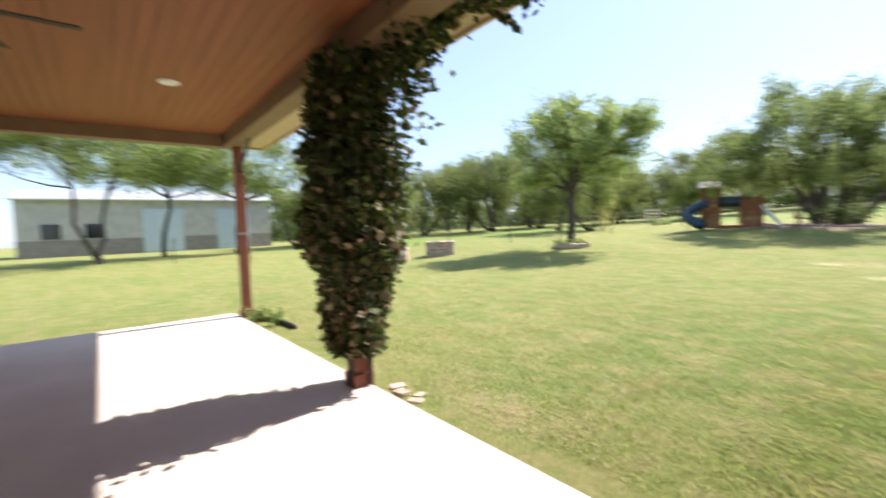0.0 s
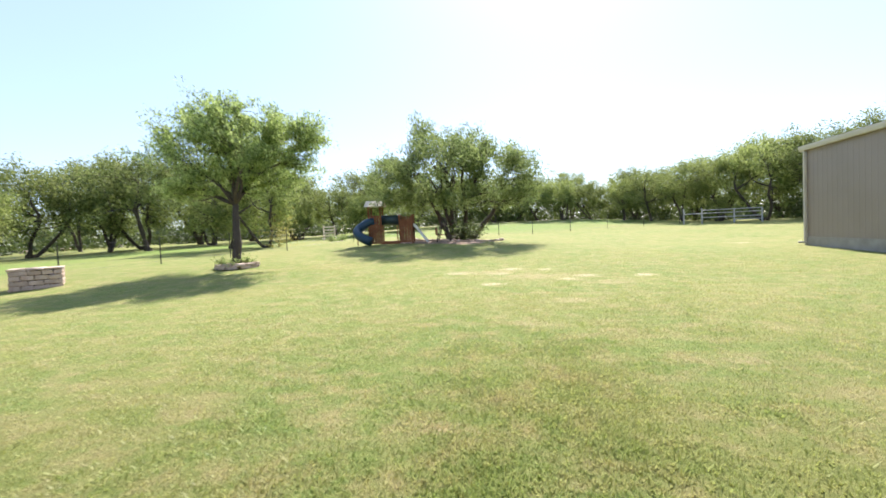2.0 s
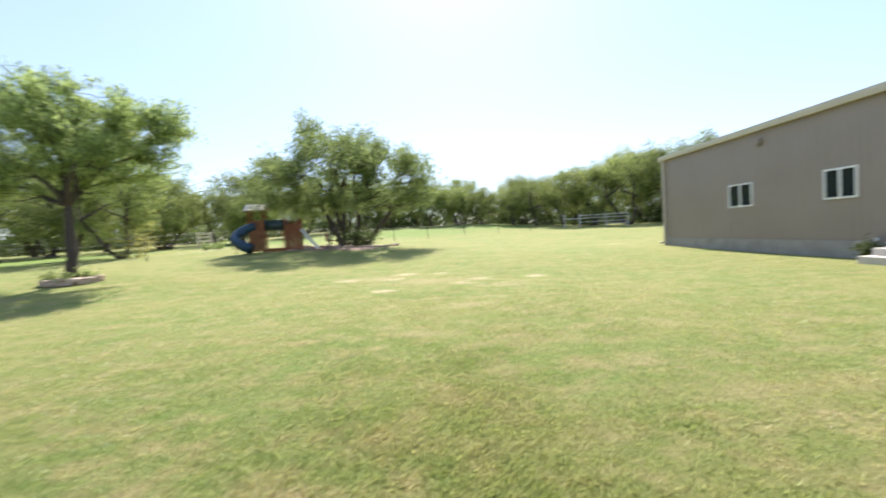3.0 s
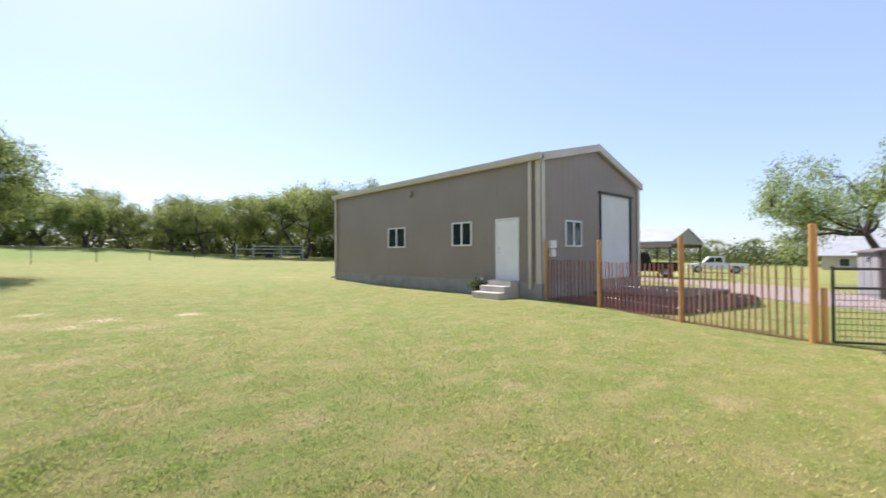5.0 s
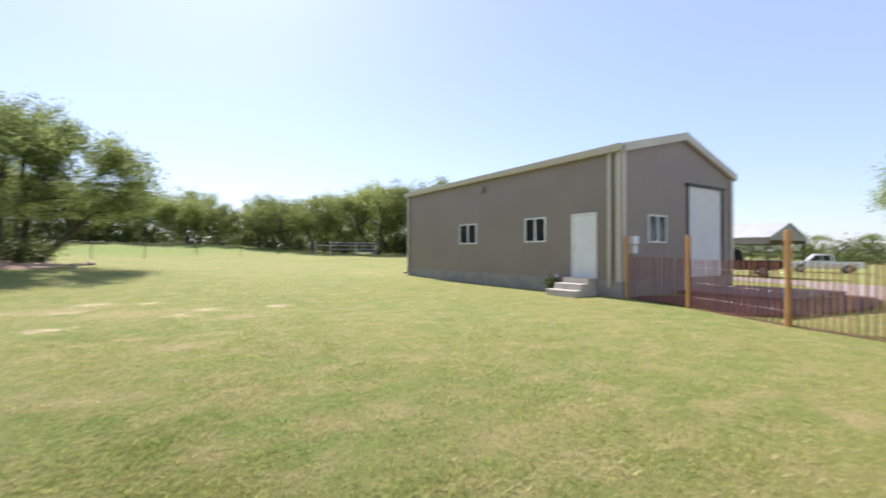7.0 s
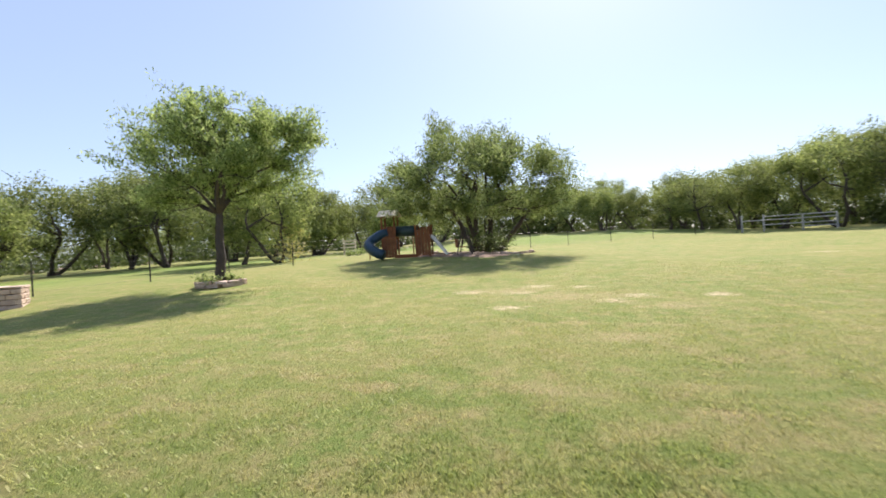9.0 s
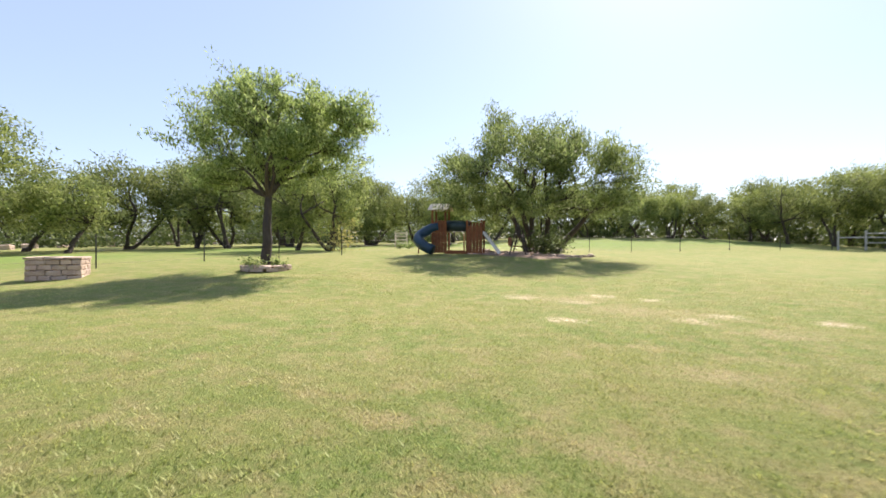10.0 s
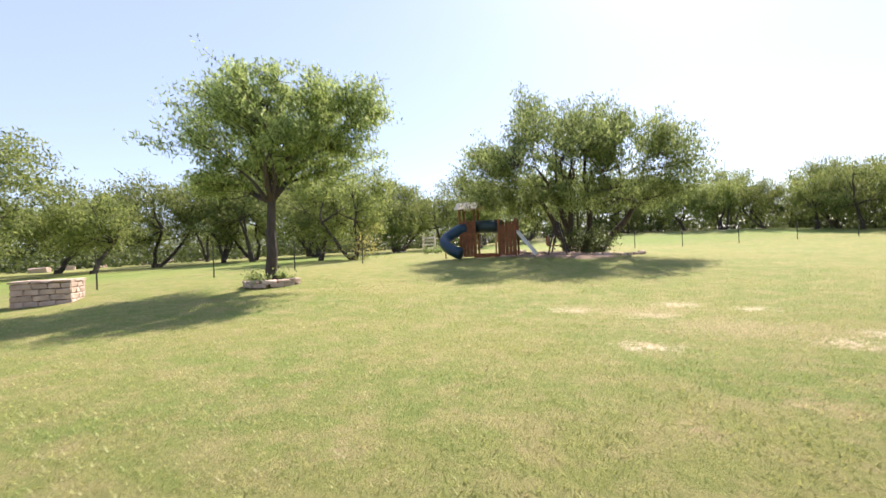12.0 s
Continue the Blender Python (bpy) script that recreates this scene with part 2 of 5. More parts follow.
def ground_material():
    m = bpy.data.materials.new("mown_lawn")
    m.use_nodes = True
    n, l = m.node_tree.nodes, m.node_tree.links
    b = n["Principled BSDF"]
    b.inputs["Roughness"].default_value, b.inputs["Specular IOR Level"].default_value = 0.95, 0.15
    col, fine = lawn_colour(n, l)
    l.new(col, b.inputs["Base Color"])
    bp = n.new("ShaderNodeBump")
    bp.inputs["Strength"].default_value, bp.inputs["Distance"].default_value = 1.0, 0.03
    l.new(fine, bp.inputs["Height"])
    l.new(bp.outputs[0], b.inputs["Normal"])
    return m


def blade_material():
    """Blades take the lawn's colour where they stand, each a little lighter or darker."""
    m = bpy.data.materials.new("grass_blades")
    m.use_nodes = True
    n, l = m.node_tree.nodes, m.node_tree.links
    b, o = n["Principled BSDF"], n["Material Output"]
    b.inputs["Roughness"].default_value, b.inputs["Specular IOR Level"].default_value = 0.5, 0.35
    col, fine = lawn_colour(n, l)
    geo, hsv, r = n.new("ShaderNodeNewGeometry"), n.new("ShaderNodeHueSaturation"), n.new("ShaderNodeMapRange")
    r.inputs["To Min"].default_value, r.inputs["To Max"].default_value = 1.2, 2.0
    l.new(geo.outputs["Random Per Island"], r.inputs["Value"])
    l.new(r.outputs[0], hsv.inputs["Value"])
    l.new(col, hsv.inputs["Color"])
    l.new(hsv.outputs[0], b.inputs["Base Color"])
    tr, sh = n.new("ShaderNodeBsdfTranslucent"), n.new("ShaderNodeMixShader")
    l.new(hsv.outputs[0], tr.inputs["Color"])
    sh.inputs[0].default_value = 0.5
    l.new(b.outputs[0], sh.inputs[1])
    l.new(tr.outputs[0], sh.inputs[2])
    l.new(sh.outputs[0], o.inputs["Surface"])
    return m


GREEN_A, GREEN_B, GREEN_C, GREEN_D, GREEN_E = (0.154, 0.210, 0.053), (0.212, 0.229, 0.070), (0.295, 0.262, 0.118), (0.065, 0.085, 0.022), (0.385, 0.375, 0.133)
GREEN_F = (0.138, 0.228, 0.048)
LUSH = [(-3, 39, 15, 9), (9, 43, 12, 7.5), (-17, 33, 14, 9), (-27, 20, 12, 14), (-30, 6, 12, 12)]
DRY, SOIL = (0.375, 0.305, 0.165), (0.70, 0.56, 0.42)
BARE = [(3.4, 3.0, 1.0, 0.9), (-0.75, 1.65, 1.2, 0.8), (-0.45, 5.0, 1.3, 1.2), (1.3, 2.4, 1.1, 0.9), (-0.8, 3.85, 1.3, 1.0), (-2.1, 4.0, 1.5, 1.0),
        (10.5, 14.5, 2.4, 1.0), (0.7, 4.7, 1.1, 0.9), (1.85, 3.0, 1.1, 0.9)]
STRAW = [(-0.3, -7.05, 0.9, 0.3), (3.3, -6.5, 0.7, 0.5), (4.7, -5.6, 0.6, 0.5), (-1.3, -3.4, 0.8, 0.35), (0.4, -3.2, 0.9, 0.5), (5.95, -8.42, 0.4, 0.25), (9.2, -8.2, 0.6, 0.3), (7.0, -8.3, 0.5, 0.25),
         (1.6, -3.65, 0.9, 0.35), (2.65, -3.4, 0.5, 0.35), (2.1, -2.1, 0.6, 0.4), (2.65, -5.1, 0.5, 0.3), (5.8, -7.3, 0.6, 0.4), (-0.3, -0.8, 0.5, 0.4), (0.5, 0.05, 0.5, 0.4), (-2.3, -2.0, 0.5, 0.4), (-1.7, -9.3, 1.9, 0.65), (0.4, 3.0, 2.6, 1.6), (-1.2, 4.2, 2.4, 1.4), (2.4, 1.6, 1.6, 0.9), (1.2, -1.0, 1.3, 0.6)]
M_LAWN = ground_material()


def axis_lines(lo, hi, fine_lo, fine_hi, step):
    v, out = fine_lo, []
    while v <= fine_hi:
        out.append(v)
        v += step
    s, v = step, fine_hi
    while v < hi:
        s *= 1.22
        v += s
        out.append(v)
    s, v = step, fine_lo
    while v > lo:
        s *= 1.22
        v -= s
        out.insert(0, v)
    return out


gx, gy = axis_lines(-900, 900, -26, 24, 0.8), axis_lines(-900, 1200, -12, 36, 0.8)
ground_verts = [(x, y, g(x, y)) for y in gy for x in gx]
nx = len(gx)
ground_faces = [(j * nx + i, j * nx + i + 1, (j + 1) * nx + i + 1, (j + 1) * nx + i) for j in range(len(gy) - 1) for i in range(nx - 1)]
ground = tagged(raw("ground", ground_verts, ground_faces, M_LAWN), "mown green lawn with dry and bare patches", "lawn", kind="structure")
ground.data.polygons.foreach_set("use_smooth", [True] * len(ground.data.polygons))


# ---- metal workshop building ----
BX0, BX1, BY0, BY1, EAVE, EAVE_E, RIDGE, SLAB = 12.0, 18.6, -0.8, 11.9, 4.37, 4.14, 5.15, 0.5


def ribbed(u0, u1, pitch, depth, rib):
    """Outline of ribbed sheet along u: (u, out) pairs."""
    pts, u = [], u0
    while u < u1 - 1e-6:
        e = min(u + pitch, u1)
        pts += [(u, 0), (max(u, e - rib * 2), 0), (max(u, e - rib * 1.4), depth), (max(u, e - rib * 0.6), depth)]
        u = e
    pts.append((u1, 0))
    return pts


def workshop():
    w = thing("workshop_building", (BX0 + BX1) / 2, (BY0 + BY1) / 2, 0, "taupe ribbed steel workshop with a light trim and gable roof", "workshop")
    ox, oy = (BX0 + BX1) / 2, (BY0 + BY1) / 2
    x0, x1, y0, y1 = BX0 - ox, BX1 - ox, BY0 - oy, BY1 - oy
    part("foundation", boxes((x0 - 0.04, y0 - 0.04, -0.5, x1 + 0.04, y1 + 0.04, SLAB)), M_CONC, w, "grey stained concrete foundation")
    xm = (x0 + x1) / 2

    def sheet(u0, u1, place, top, holes, name):
        # ribbed cladding as vertical strips, cut round the openings
        verts, faces = [], []
        cuts = sorted({u0, u1, *[h[0] for h in holes], *[h[1] for h in holes]})
        for a, b_ in zip(cuts, cuts[1:]):
            spans, z = [], SLAB
            for h in sorted([h for h in holes if h[0] < b_ - 1e-6 and h[1] > a + 1e-6], key=lambda h: h[2]):
                spans.append((z, h[2]))
                z = h[3]
            prof = ribbed(a, b_, 0.3, 0.006, 0.025)
            for zlo, zhi in spans + [(z, None)]:
                base = len(verts)
                for u, d in prof:
                    verts += [place(u, d, zlo), place(u, d, top(u) if zhi is None else zhi)]
                for i in range(len(prof) - 1):
                    faces.append((base + 2 * i, base + 2 * i + 2, base + 2 * i + 3, base + 2 * i + 1))
        bm = bmesh.new()
        vs = [bm.verts.new(q) for q in verts]
        for q in faces:
            bm.faces.new([vs[i] for i in q])
        bmesh.ops.remove_doubles(bm, verts=bm.verts, dist=0.0005)
        return part(name, bm, M_STEEL, w)

    door = (0.03 - oy, 0.97 - oy, SLAB + 0.02, 2.545)
    win2 = (2.09 - oy, 3.10 - oy, 1.68, 2.54)
    win1 = (5.95 - oy, 7.18 - oy, 1.68, 2.53)
    sheet(y0, y1, lambda u, d, z: (x0 - d, u, z), lambda u: EAVE, [door, win2, win1], "long_wall")
    sheet(y0, y1, lambda u, d, z: (x1 + d, u, z), lambda u: EAVE_E, [], "long_wall")
    gable = lambda u: (EAVE if u < xm else EAVE_E) + (RIDGE - (EAVE if u < xm else EAVE_E)) * (1 - abs(u - xm) / (x1 - xm))
    win3 = (13.27 - ox, 14.25 - ox, 1.62, 2.48)
    roll = (15.5 - ox, 17.9 - ox, SLAB, 3.55)
    sheet(x0, xm, lambda u, d, z: (u, y0 - d, z), gable, [win3] + ([(roll[0], xm, roll[2], roll[3])] if roll[0] < xm else []), "gable_wall")
    sheet(xm, x1, lambda u, d, z: (u, y0 - d, z), gable, [(max(xm, roll[0]), roll[1], roll[2], roll[3])], "gable_wall")
    sheet(x0, xm, lambda u, d, z: (u, y1 + d, z), gable, [], "gable_wall")
    sheet(xm, x1, lambda u, d, z: (u, y1 + d, z), gable, [], "gable_wall")
    # roof with its edge trim
    for s in (-1, 1):
        eave = EAVE if s < 0 else EAVE_E
        edge = xm + s * (x1 - xm + 0.12)
        ze = eave - 0.12 * (RIDGE - eave) / (x1 - xm)
        rb = prism(bmesh.new(), [(xm, RIDGE + 0.02), (edge, ze + 0.02), (edge, ze + 0.07), (xm, RIDGE + 0.07)], "y", y0 - 0.1, y1 + 0.1)
        part("roof", rb, M_ROOF, w, "pale metal roof")
        part("rake_trim", prism(bmesh.new(), [(xm, RIDGE - 0.16), (edge, ze - 0.16), (edge, ze + 0.085), (xm, RIDGE + 0.085)], "y", y0 - 0.14, y0 - 0.045), M_TRIM, w, "light tan rake trim")
        part("rake_trim", prism(bmesh.new(), [(xm, RIDGE - 0.16), (edge, ze - 0.16), (edge, ze + 0.085), (xm, RIDGE + 0.085)], "y", y1 + 0.045, y1 + 0.14), M_TRIM, w)
    gut = [(x0 - 0.20, EAVE + 0.06), (x0 - 0.20, EAVE - 0.02), (x0 - 0.17, EAVE - 0.14), (x0 - 0.035, EAVE - 0.14), (x0 - 0.035, EAVE + 0.0), (x0 - 0.18, EAVE + 0.0), (x0 - 0.18, EAVE + 0.06)]
    part("gutter", prism(bmesh.new(), gut, "y", y0 - 0.14, y1 + 0.14), M_TRIM, w, "light tan eave gutter")
    # corner trims and downspouts
    part("corner_trim", boxes((x0 - 0.045, y0 - 0.045, SLAB - 0.02, x0 + 0.16, y0 - 0.03, EAVE - 0.02), (x0 - 0.045, y0 - 0.045, SLAB - 0.02, x0 - 0.03, y0 + 0.16, EAVE - 0.14)), M_TRIM, w, "light tan corner trim")
    part("corner_trim", boxes((x1 - 0.16, y0 - 0.045, SLAB - 0.02, x1 + 0.045, y0 - 0.03, EAVE_E - 0.02)), M_TRIM, w)
    part("corner_trim", boxes((x0 - 0.045, y1 - 0.16, SLAB - 0.02, x0 - 0.03, y1 + 0.045, EAVE - 0.14)), M_TRIM, w)
    for yy in (y0 + 0.34, y1 - 0.10):
        part("downspout", boxes((x0 - 0.13, yy - 0.05, 0.30, x0 - 0.045, yy + 0.05, EAVE - 0.12), bevel=0.012), M_TRIM, w, "light tan downspout")
    part("downspout_elbow", boxes((x0 - 0.36, y1 - 0.15, 0.22, x0 - 0.045, y1 - 0.05, 0.30), bevel=0.01), M_TRIM, w)
    # walk-in door
    d = part("walk_door", boxes((x0 - 0.015, door[0] + 0.05, door[2], x0 + 0.03, door[1] - 0.05, door[3] - 0.05), bevel=0.004), M_WHITE, w, "plain white steel door, closed")
    part("door_frame", boxes((x0 - 0.045, door[0] - 0.01, door[2], x0 + 0.04, door[0] + 0.045, door[3]), (x0 - 0.045, door[1] - 0.045, door[2], x0 + 0.04, door[1] + 0.01, door[3]),
                             (x0 - 0.045, door[0] + 0.045, door[3] - 0.045, x0 + 0.04, door[1] - 0.045, door[3])), M_WHITE, w)
    kb = bmesh.new()
    bmesh.ops.create_uvsphere(kb, u_segments=10, v_segments=8, radius=0.03, matrix=Matrix.Translation((x0 - 0.075, door[1] - 0.13, 1.43)))
    tube(kb, [(x0 - 0.075, door[1] - 0.13, 1.43), (x0 - 0.012, door[1] - 0.13, 1.43)], 0.014)
    part("knob", kb, M_ROOF, d, "brushed metal knob")
    part("deadbolt", tubes(([(x0 - 0.04, door[1] - 0.13, 1.56), (x0 - 0.012, door[1] - 0.13, 1.56)], 0.03)), M_ROOF, d)
    part("threshold", boxes((x0 - 0.09, door[0], SLAB - 0.02, x0 + 0.03, door[1], SLAB + 0.02)), M_ROOF, w)

    def window(a, b_, zlo, zhi, place, fixed):
        wn_ = part("window", boxes(*[place(*q) for q in ((a, zlo, a + 0.05, zhi), (b_ - 0.05, zlo, b_, zhi), (a + 0.05, zlo, b_ - 0.05, zlo + 0.05), (a + 0.05, zhi - 0.05, b_ - 0.05, zhi),
                                                     ((a + b_) / 2 - 0.03, zlo + 0.05, (a + b_) / 2 + 0.03, zhi - 0.05))]), M_WHITE, w, "white vinyl slider window")
        for q in ((a + 0.05, zlo + 0.05, (a + b_) / 2 - 0.03, zhi - 0.05), ((a + b_) / 2 + 0.03, zlo + 0.05, b_ - 0.05, zhi - 0.05)):
            p = list(place(*q))
            for i, j in fixed:
                p[i] = j
            part("pane", boxes(tuple(p)), M_GLASS, wn_, "dark glass")

    for q in (win1, win2):
        window(*q, lambda a, zl, b_, zh: (x0 - 0.05, a, zl, x0 + 0.05, b_, zh), ((0, x0 - 0.012), (3, x0 + 0.0)))
    window(*win3, lambda a, zl, b_, zh: (a, y0 - 0.05, zl, b_, y0 + 0.05, zh), ((1, y0 - 0.012), (4, y0)))
    # roll-up door of slats with dark side guides
    r = part("roll_up_door", boxes((roll[0] + 0.06, y0 + 0.02, roll[2], roll[1] - 0.1, y0 + 0.04, roll[3])), M_WHITE, w, "white ribbed roll-up door, closed")
    z = roll[2] + 0.06
    slat = None
    while z < roll[3] - 0.03:
        if slat is None:
            slat = part("slat", boxes((roll[0] + 0.06, y0 - 0.005, z, roll[1] - 0.1, y0 + 0.02, z + 0.055), bevel=0.008), M_WHITE, r)
            z_first = z
        else:
            c = slat.copy()
            scene.collection.objects.link(c)
            c.location.z = z - z_first
        z += 0.075
    part("door_guide", boxes((roll[1] - 0.1, y0 - 0.05, SLAB, roll[1], y0 + 0.03, roll[3] + 0.02)), M_BLACK, w, "dark steel door guide")
    part("door_guide", boxes((roll[0], y0 - 0.05, SLAB, roll[0] + 0.06, y0 + 0.03, roll[3] + 0.02)), M_BLACK, w)
    part("door_header", boxes((roll[0] - 0.12, y0 - 0.09, roll[3] - 0.02, roll[1] + 0.05, y0 - 0.03, roll[3] + 0.06)), M_BLACK, w, "dark drip cap over the door")
    part("inner_lining", boxes((x0 + 0.06, y0 + 0.06, SLAB, x1 - 0.06, y1 - 0.06, EAVE_E - 0.2)), M_BLACK, w)
    # wall light and meter boxes
    part("wall_light", boxes((x0 - 0.16, 5.42 - oy, 3.78, x0 - 0.03, 5.64 - oy, 3.96), (x0 - 0.10, 5.46 - oy, 3.72, x0 - 0.03, 5.60 - oy, 3.78), bevel=0.012), M_STEEL, w, "brown wall-pack light")
    part("breaker_box", boxes((12.30 - ox, y0 - 0.17, 1.56, 12.58 - ox, y0 - 0.03, 1.80), (12.34 - ox, y0 - 0.16, 1.30, 12.54 - ox, y0 - 0.03, 1.54), bevel=0.012), M_WHITE, w, "white electrical boxes")
    part("conduit", tubes(([(12.72 - ox, y0 - 0.06, 1.48), (12.72 - ox, y0 - 0.06, 1.78)], 0.05)), M_STEEL, w)
    part("cap", boxes((11.93 - ox - 0.06, 1.50 - oy, 0.52, 11.93 - ox, 1.58 - oy, 0.60), bevel=0.01), M_WHITE, w)
    return w


workshop()
M_STEP = mat("pale_step_concrete", (0.55, 0.51, 0.46), 0.9, (0.40, 0.37, 0.33), 3.0, 0.004, 0, 80)
steps = thing("concrete_steps", 11.48, 0.5, g(11.4, 0.5), "three grey concrete steps below the workshop door", "steps")
for k, (xa, h) in enumerate(((-0.56, 0.18), (-0.24, 0.36), (0.08, 0.52))):
    part("step", boxes((xa, -0.52 + 0.02 * k, -0.25, 0.475, 0.58 - 0.05 * k, h), bevel=0.015), M_STEP, steps)


# ---- trees ----
def limb_points(p0, p1, rng, bend=0.12, n=5, knots=0.02):
    p0, p1 = np.array(p0, float), np.array(p1, float)
    d = np.linalg.norm(p1 - p0)
    out = []
    off = rng.normal(0, bend * d, 3) * (1, 1, 0.5)
    for k in range(n):
        f = k / (n - 1)
        out.append(p0 + (p1 - p0) * f + off * math.sin(f * math.pi) + rng.normal(0, knots * d, 3) * (0 < k < n - 1))
    return out


class Limbs:
    """Tapered round limbs gathered into one mesh."""

    def __init__(self):
        self.v, self.f = [], []

    def add(self, pts, r0, r1, n=6):
        base = len(self.v)
        m = len(pts)
        for i, p in enumerate(pts):
            d = np.array(pts[min(i + 1, m - 1)]) - np.array(pts[max(i - 1, 0)])
            d = d / (np.linalg.norm(d) + 1e-9)
            a = np.cross(d, (0.3, 0.9, 0.2))
            a /= np.linalg.norm(a) + 1e-9
            b = np.cross(d, a)
            r = r0 + (r1 - r0) * i / (m - 1)
            for k in range(n):
                t = 2 * math.pi * k / n
                self.v.append(tuple(p + (a * math.cos(t) + b * math.sin(t)) * r))
        for i in range(m - 1):
            for k in range(n):
                self.f.append((base + i * n + k, base + i * n + (k + 1) % n, base + (i + 1) * n + (k + 1) % n, base + (i + 1) * n + k))


def leaf_cards(centres, length, width, rng, droop=0.5):
    """One narrow four-sided leaf spray at each centre, hanging and turned at random."""
    c = np.array(centres)
    n = len(c)
    a = rng.normal(0, 1, (n, 3))
    a[:, 2] -= droop
    a /= np.linalg.norm(a, axis=1)[:, None]
    b = np.cross(a, rng.normal(0, 1, (n, 3)))
    b /= np.linalg.norm(b, axis=1)[:, None]
    s = rng.uniform(0.6, 1.35, n)[:, None]
    a, b = a * length * s / 2, b * width * s / 2
    v = np.stack([c - a, c - a * 0.1 + b, c + a, c - a * 0.1 - b], 1).reshape(-1, 3)
    return v, np.arange(4 * n).reshape(-1, 4)


def big_mesh(name, v, f, material, parent):
    me = bpy.data.meshes.new(name)
    me.from_pydata(np.asarray(v).tolist(), [], np.asarray(f).tolist())
    me.materials.append(material)
    ob = new(name, me)
    ob.parent = parent
    return ob


def in_lobes(lobes, rng, shell=0.55):
    """A random place in the outer part of one of the crown's lobes (x, y, z, rx, ry, rz)."""
    w = np.array([l[3] * l[4] * l[5] for l in lobes])
    l = lobes[rng.choice(len(lobes), p=w / w.sum())]
    d = rng.normal(0, 1, 3)
    d /= np.linalg.norm(d)
    r = shell + (1 - shell) * rng.uniform() ** 0.6
    r *= 0.94 + 0.30 * noise.noise(Vector((d[0] * 2.3 + l[0], d[1] * 2.3 + l[1], d[2] * 2.3 + l[2])))
    return np.array(l[:3]) + d * r * np.array(l[3:])


def tree(name, x, y, label, seed, stems, lobes, twigs, per_twig, leaf, leaf_w, cluster, leaf_material, trunk_r, group="", droop=0.5, category="tree", clump=0.42, straight=False):
    """stems: tops of the bare stems, from the root; lobes: the crown's masses."""
    rng = np.random.default_rng(seed)
    t = thing(name, x, y, g(x, y) - 0.05, label, category, group)
    limbs, nodes = Limbs(), []
    for sx, sy, sz, bx, by in stems:
        top = np.array((sx, sy, sz))
        pts = limb_points((bx, by, 0), top, rng, 0.012 if straight else 0.05, 6, 0.005 if straight else 0.02)
        r = trunk_r if len(stems) == 1 else trunk_r * 0.72
        limbs.add(pts, r, r * 0.62, 9)
        limbs.add([pts[0] + (0, 0, 0.28), pts[0] - (0, 0, 0.15)], r * 1.02, r * 1.5, 9)
        nodes.append((top, r * 0.62))
    main = []
    mid = np.array([np.average([l[i] for l in lobes]) for i in range(3)])
    high = max(l[2] + l[5] for l in lobes)
    forks = []
    for top, r in nodes:
        goal = np.array((top[0] + (mid[0] - top[0]) * 0.5 + rng.normal(0, 0.2), top[1] + (mid[1] - top[1]) * 0.5 + rng.normal(0, 0.2), top[2] + (high - top[2]) * (0.8 if len(nodes) == 1 else 0.6)))
        pts = limb_points(top, goal, rng, 0.10, 6)
        limbs.add(pts, r, r * 0.2, 7)
        forks += [(p, r * (1 - 0.14 * j)) for j, p in enumerate(pts[:5])]
        main += [(p, r * (0.8 - 0.12 * j)) for j, p in enumerate(pts) if j > 0]
    for k in range(min(16, max(7, twigs // 26))):
        end = in_lobes(lobes, rng, 0.45)
        i = int(np.argmin([np.linalg.norm((end - q)[:2]) * 0.35 + abs(end[2] - 2.3 - q[2]) for q, _ in forks]))
        q, r = forks[i]
        pts = limb_points(q, q + (end - q) * 0.85, rng, 0.10, 6)
        limbs.add(pts, r * 0.68, r * 0.14, 6)
        main += [(p, r * (0.5 - 0.07 * j)) for j, p in enumerate(pts) if j > 1]
    heads = np.array([p for p, _ in main])
    leaves = []
    masses = [in_lobes(lobes, rng, 0.5) for k in range(max(10, twigs // 7))]
    for k in range(twigs):
        end = masses[rng.integers(len(masses))] + np.clip(rng.normal(0, clump, 3), -1.6 * clump, 1.6 * clump) if rng.uniform() < 0.78 else in_lobes(lobes, rng)
        dist = np.linalg.norm(heads - end, axis=1)
        i = int(np.argmin(dist + np.maximum(0, heads[:, 2] - end[2]) * 1.2))
        pts = limb_points(heads[i], end, rng, 0.10, 5)
        limbs.add(pts, min(main[i][1] * 0.5, 0.022 * (1 + dist[i] * 0.5)), 0.006, 4)
        m = rng.poisson(per_twig)
        along = rng.uniform(0.45, 1.08, m)[:, None]
        mid = np.array(pts[2]) + (np.array(pts[4]) - np.array(pts[2])) * ((along - 0.5) * 2)
        leaves.append(mid + np.clip(rng.normal(0, cluster, (m, 3)), -1.7 * cluster, 1.7 * cluster) * (1, 1, 0.75))
    big_mesh("trunk", limbs.v, limbs.f, M_BARK, t)
    v, f = leaf_cards(np.concatenate(leaves), leaf, leaf_w, rng, droop)
    big_mesh("crown", v, f, leaf_material, t)
    return t


def crown(*masses):
    """Masses of a crown (across, away, height, half widths) seen from the house, turned to the plan."""
    return [(0.88 * u - 0.47 * w, 0.47 * u + 0.88 * w, z, ru, rw, rz) for u, w, z, ru, rw, rz in masses]


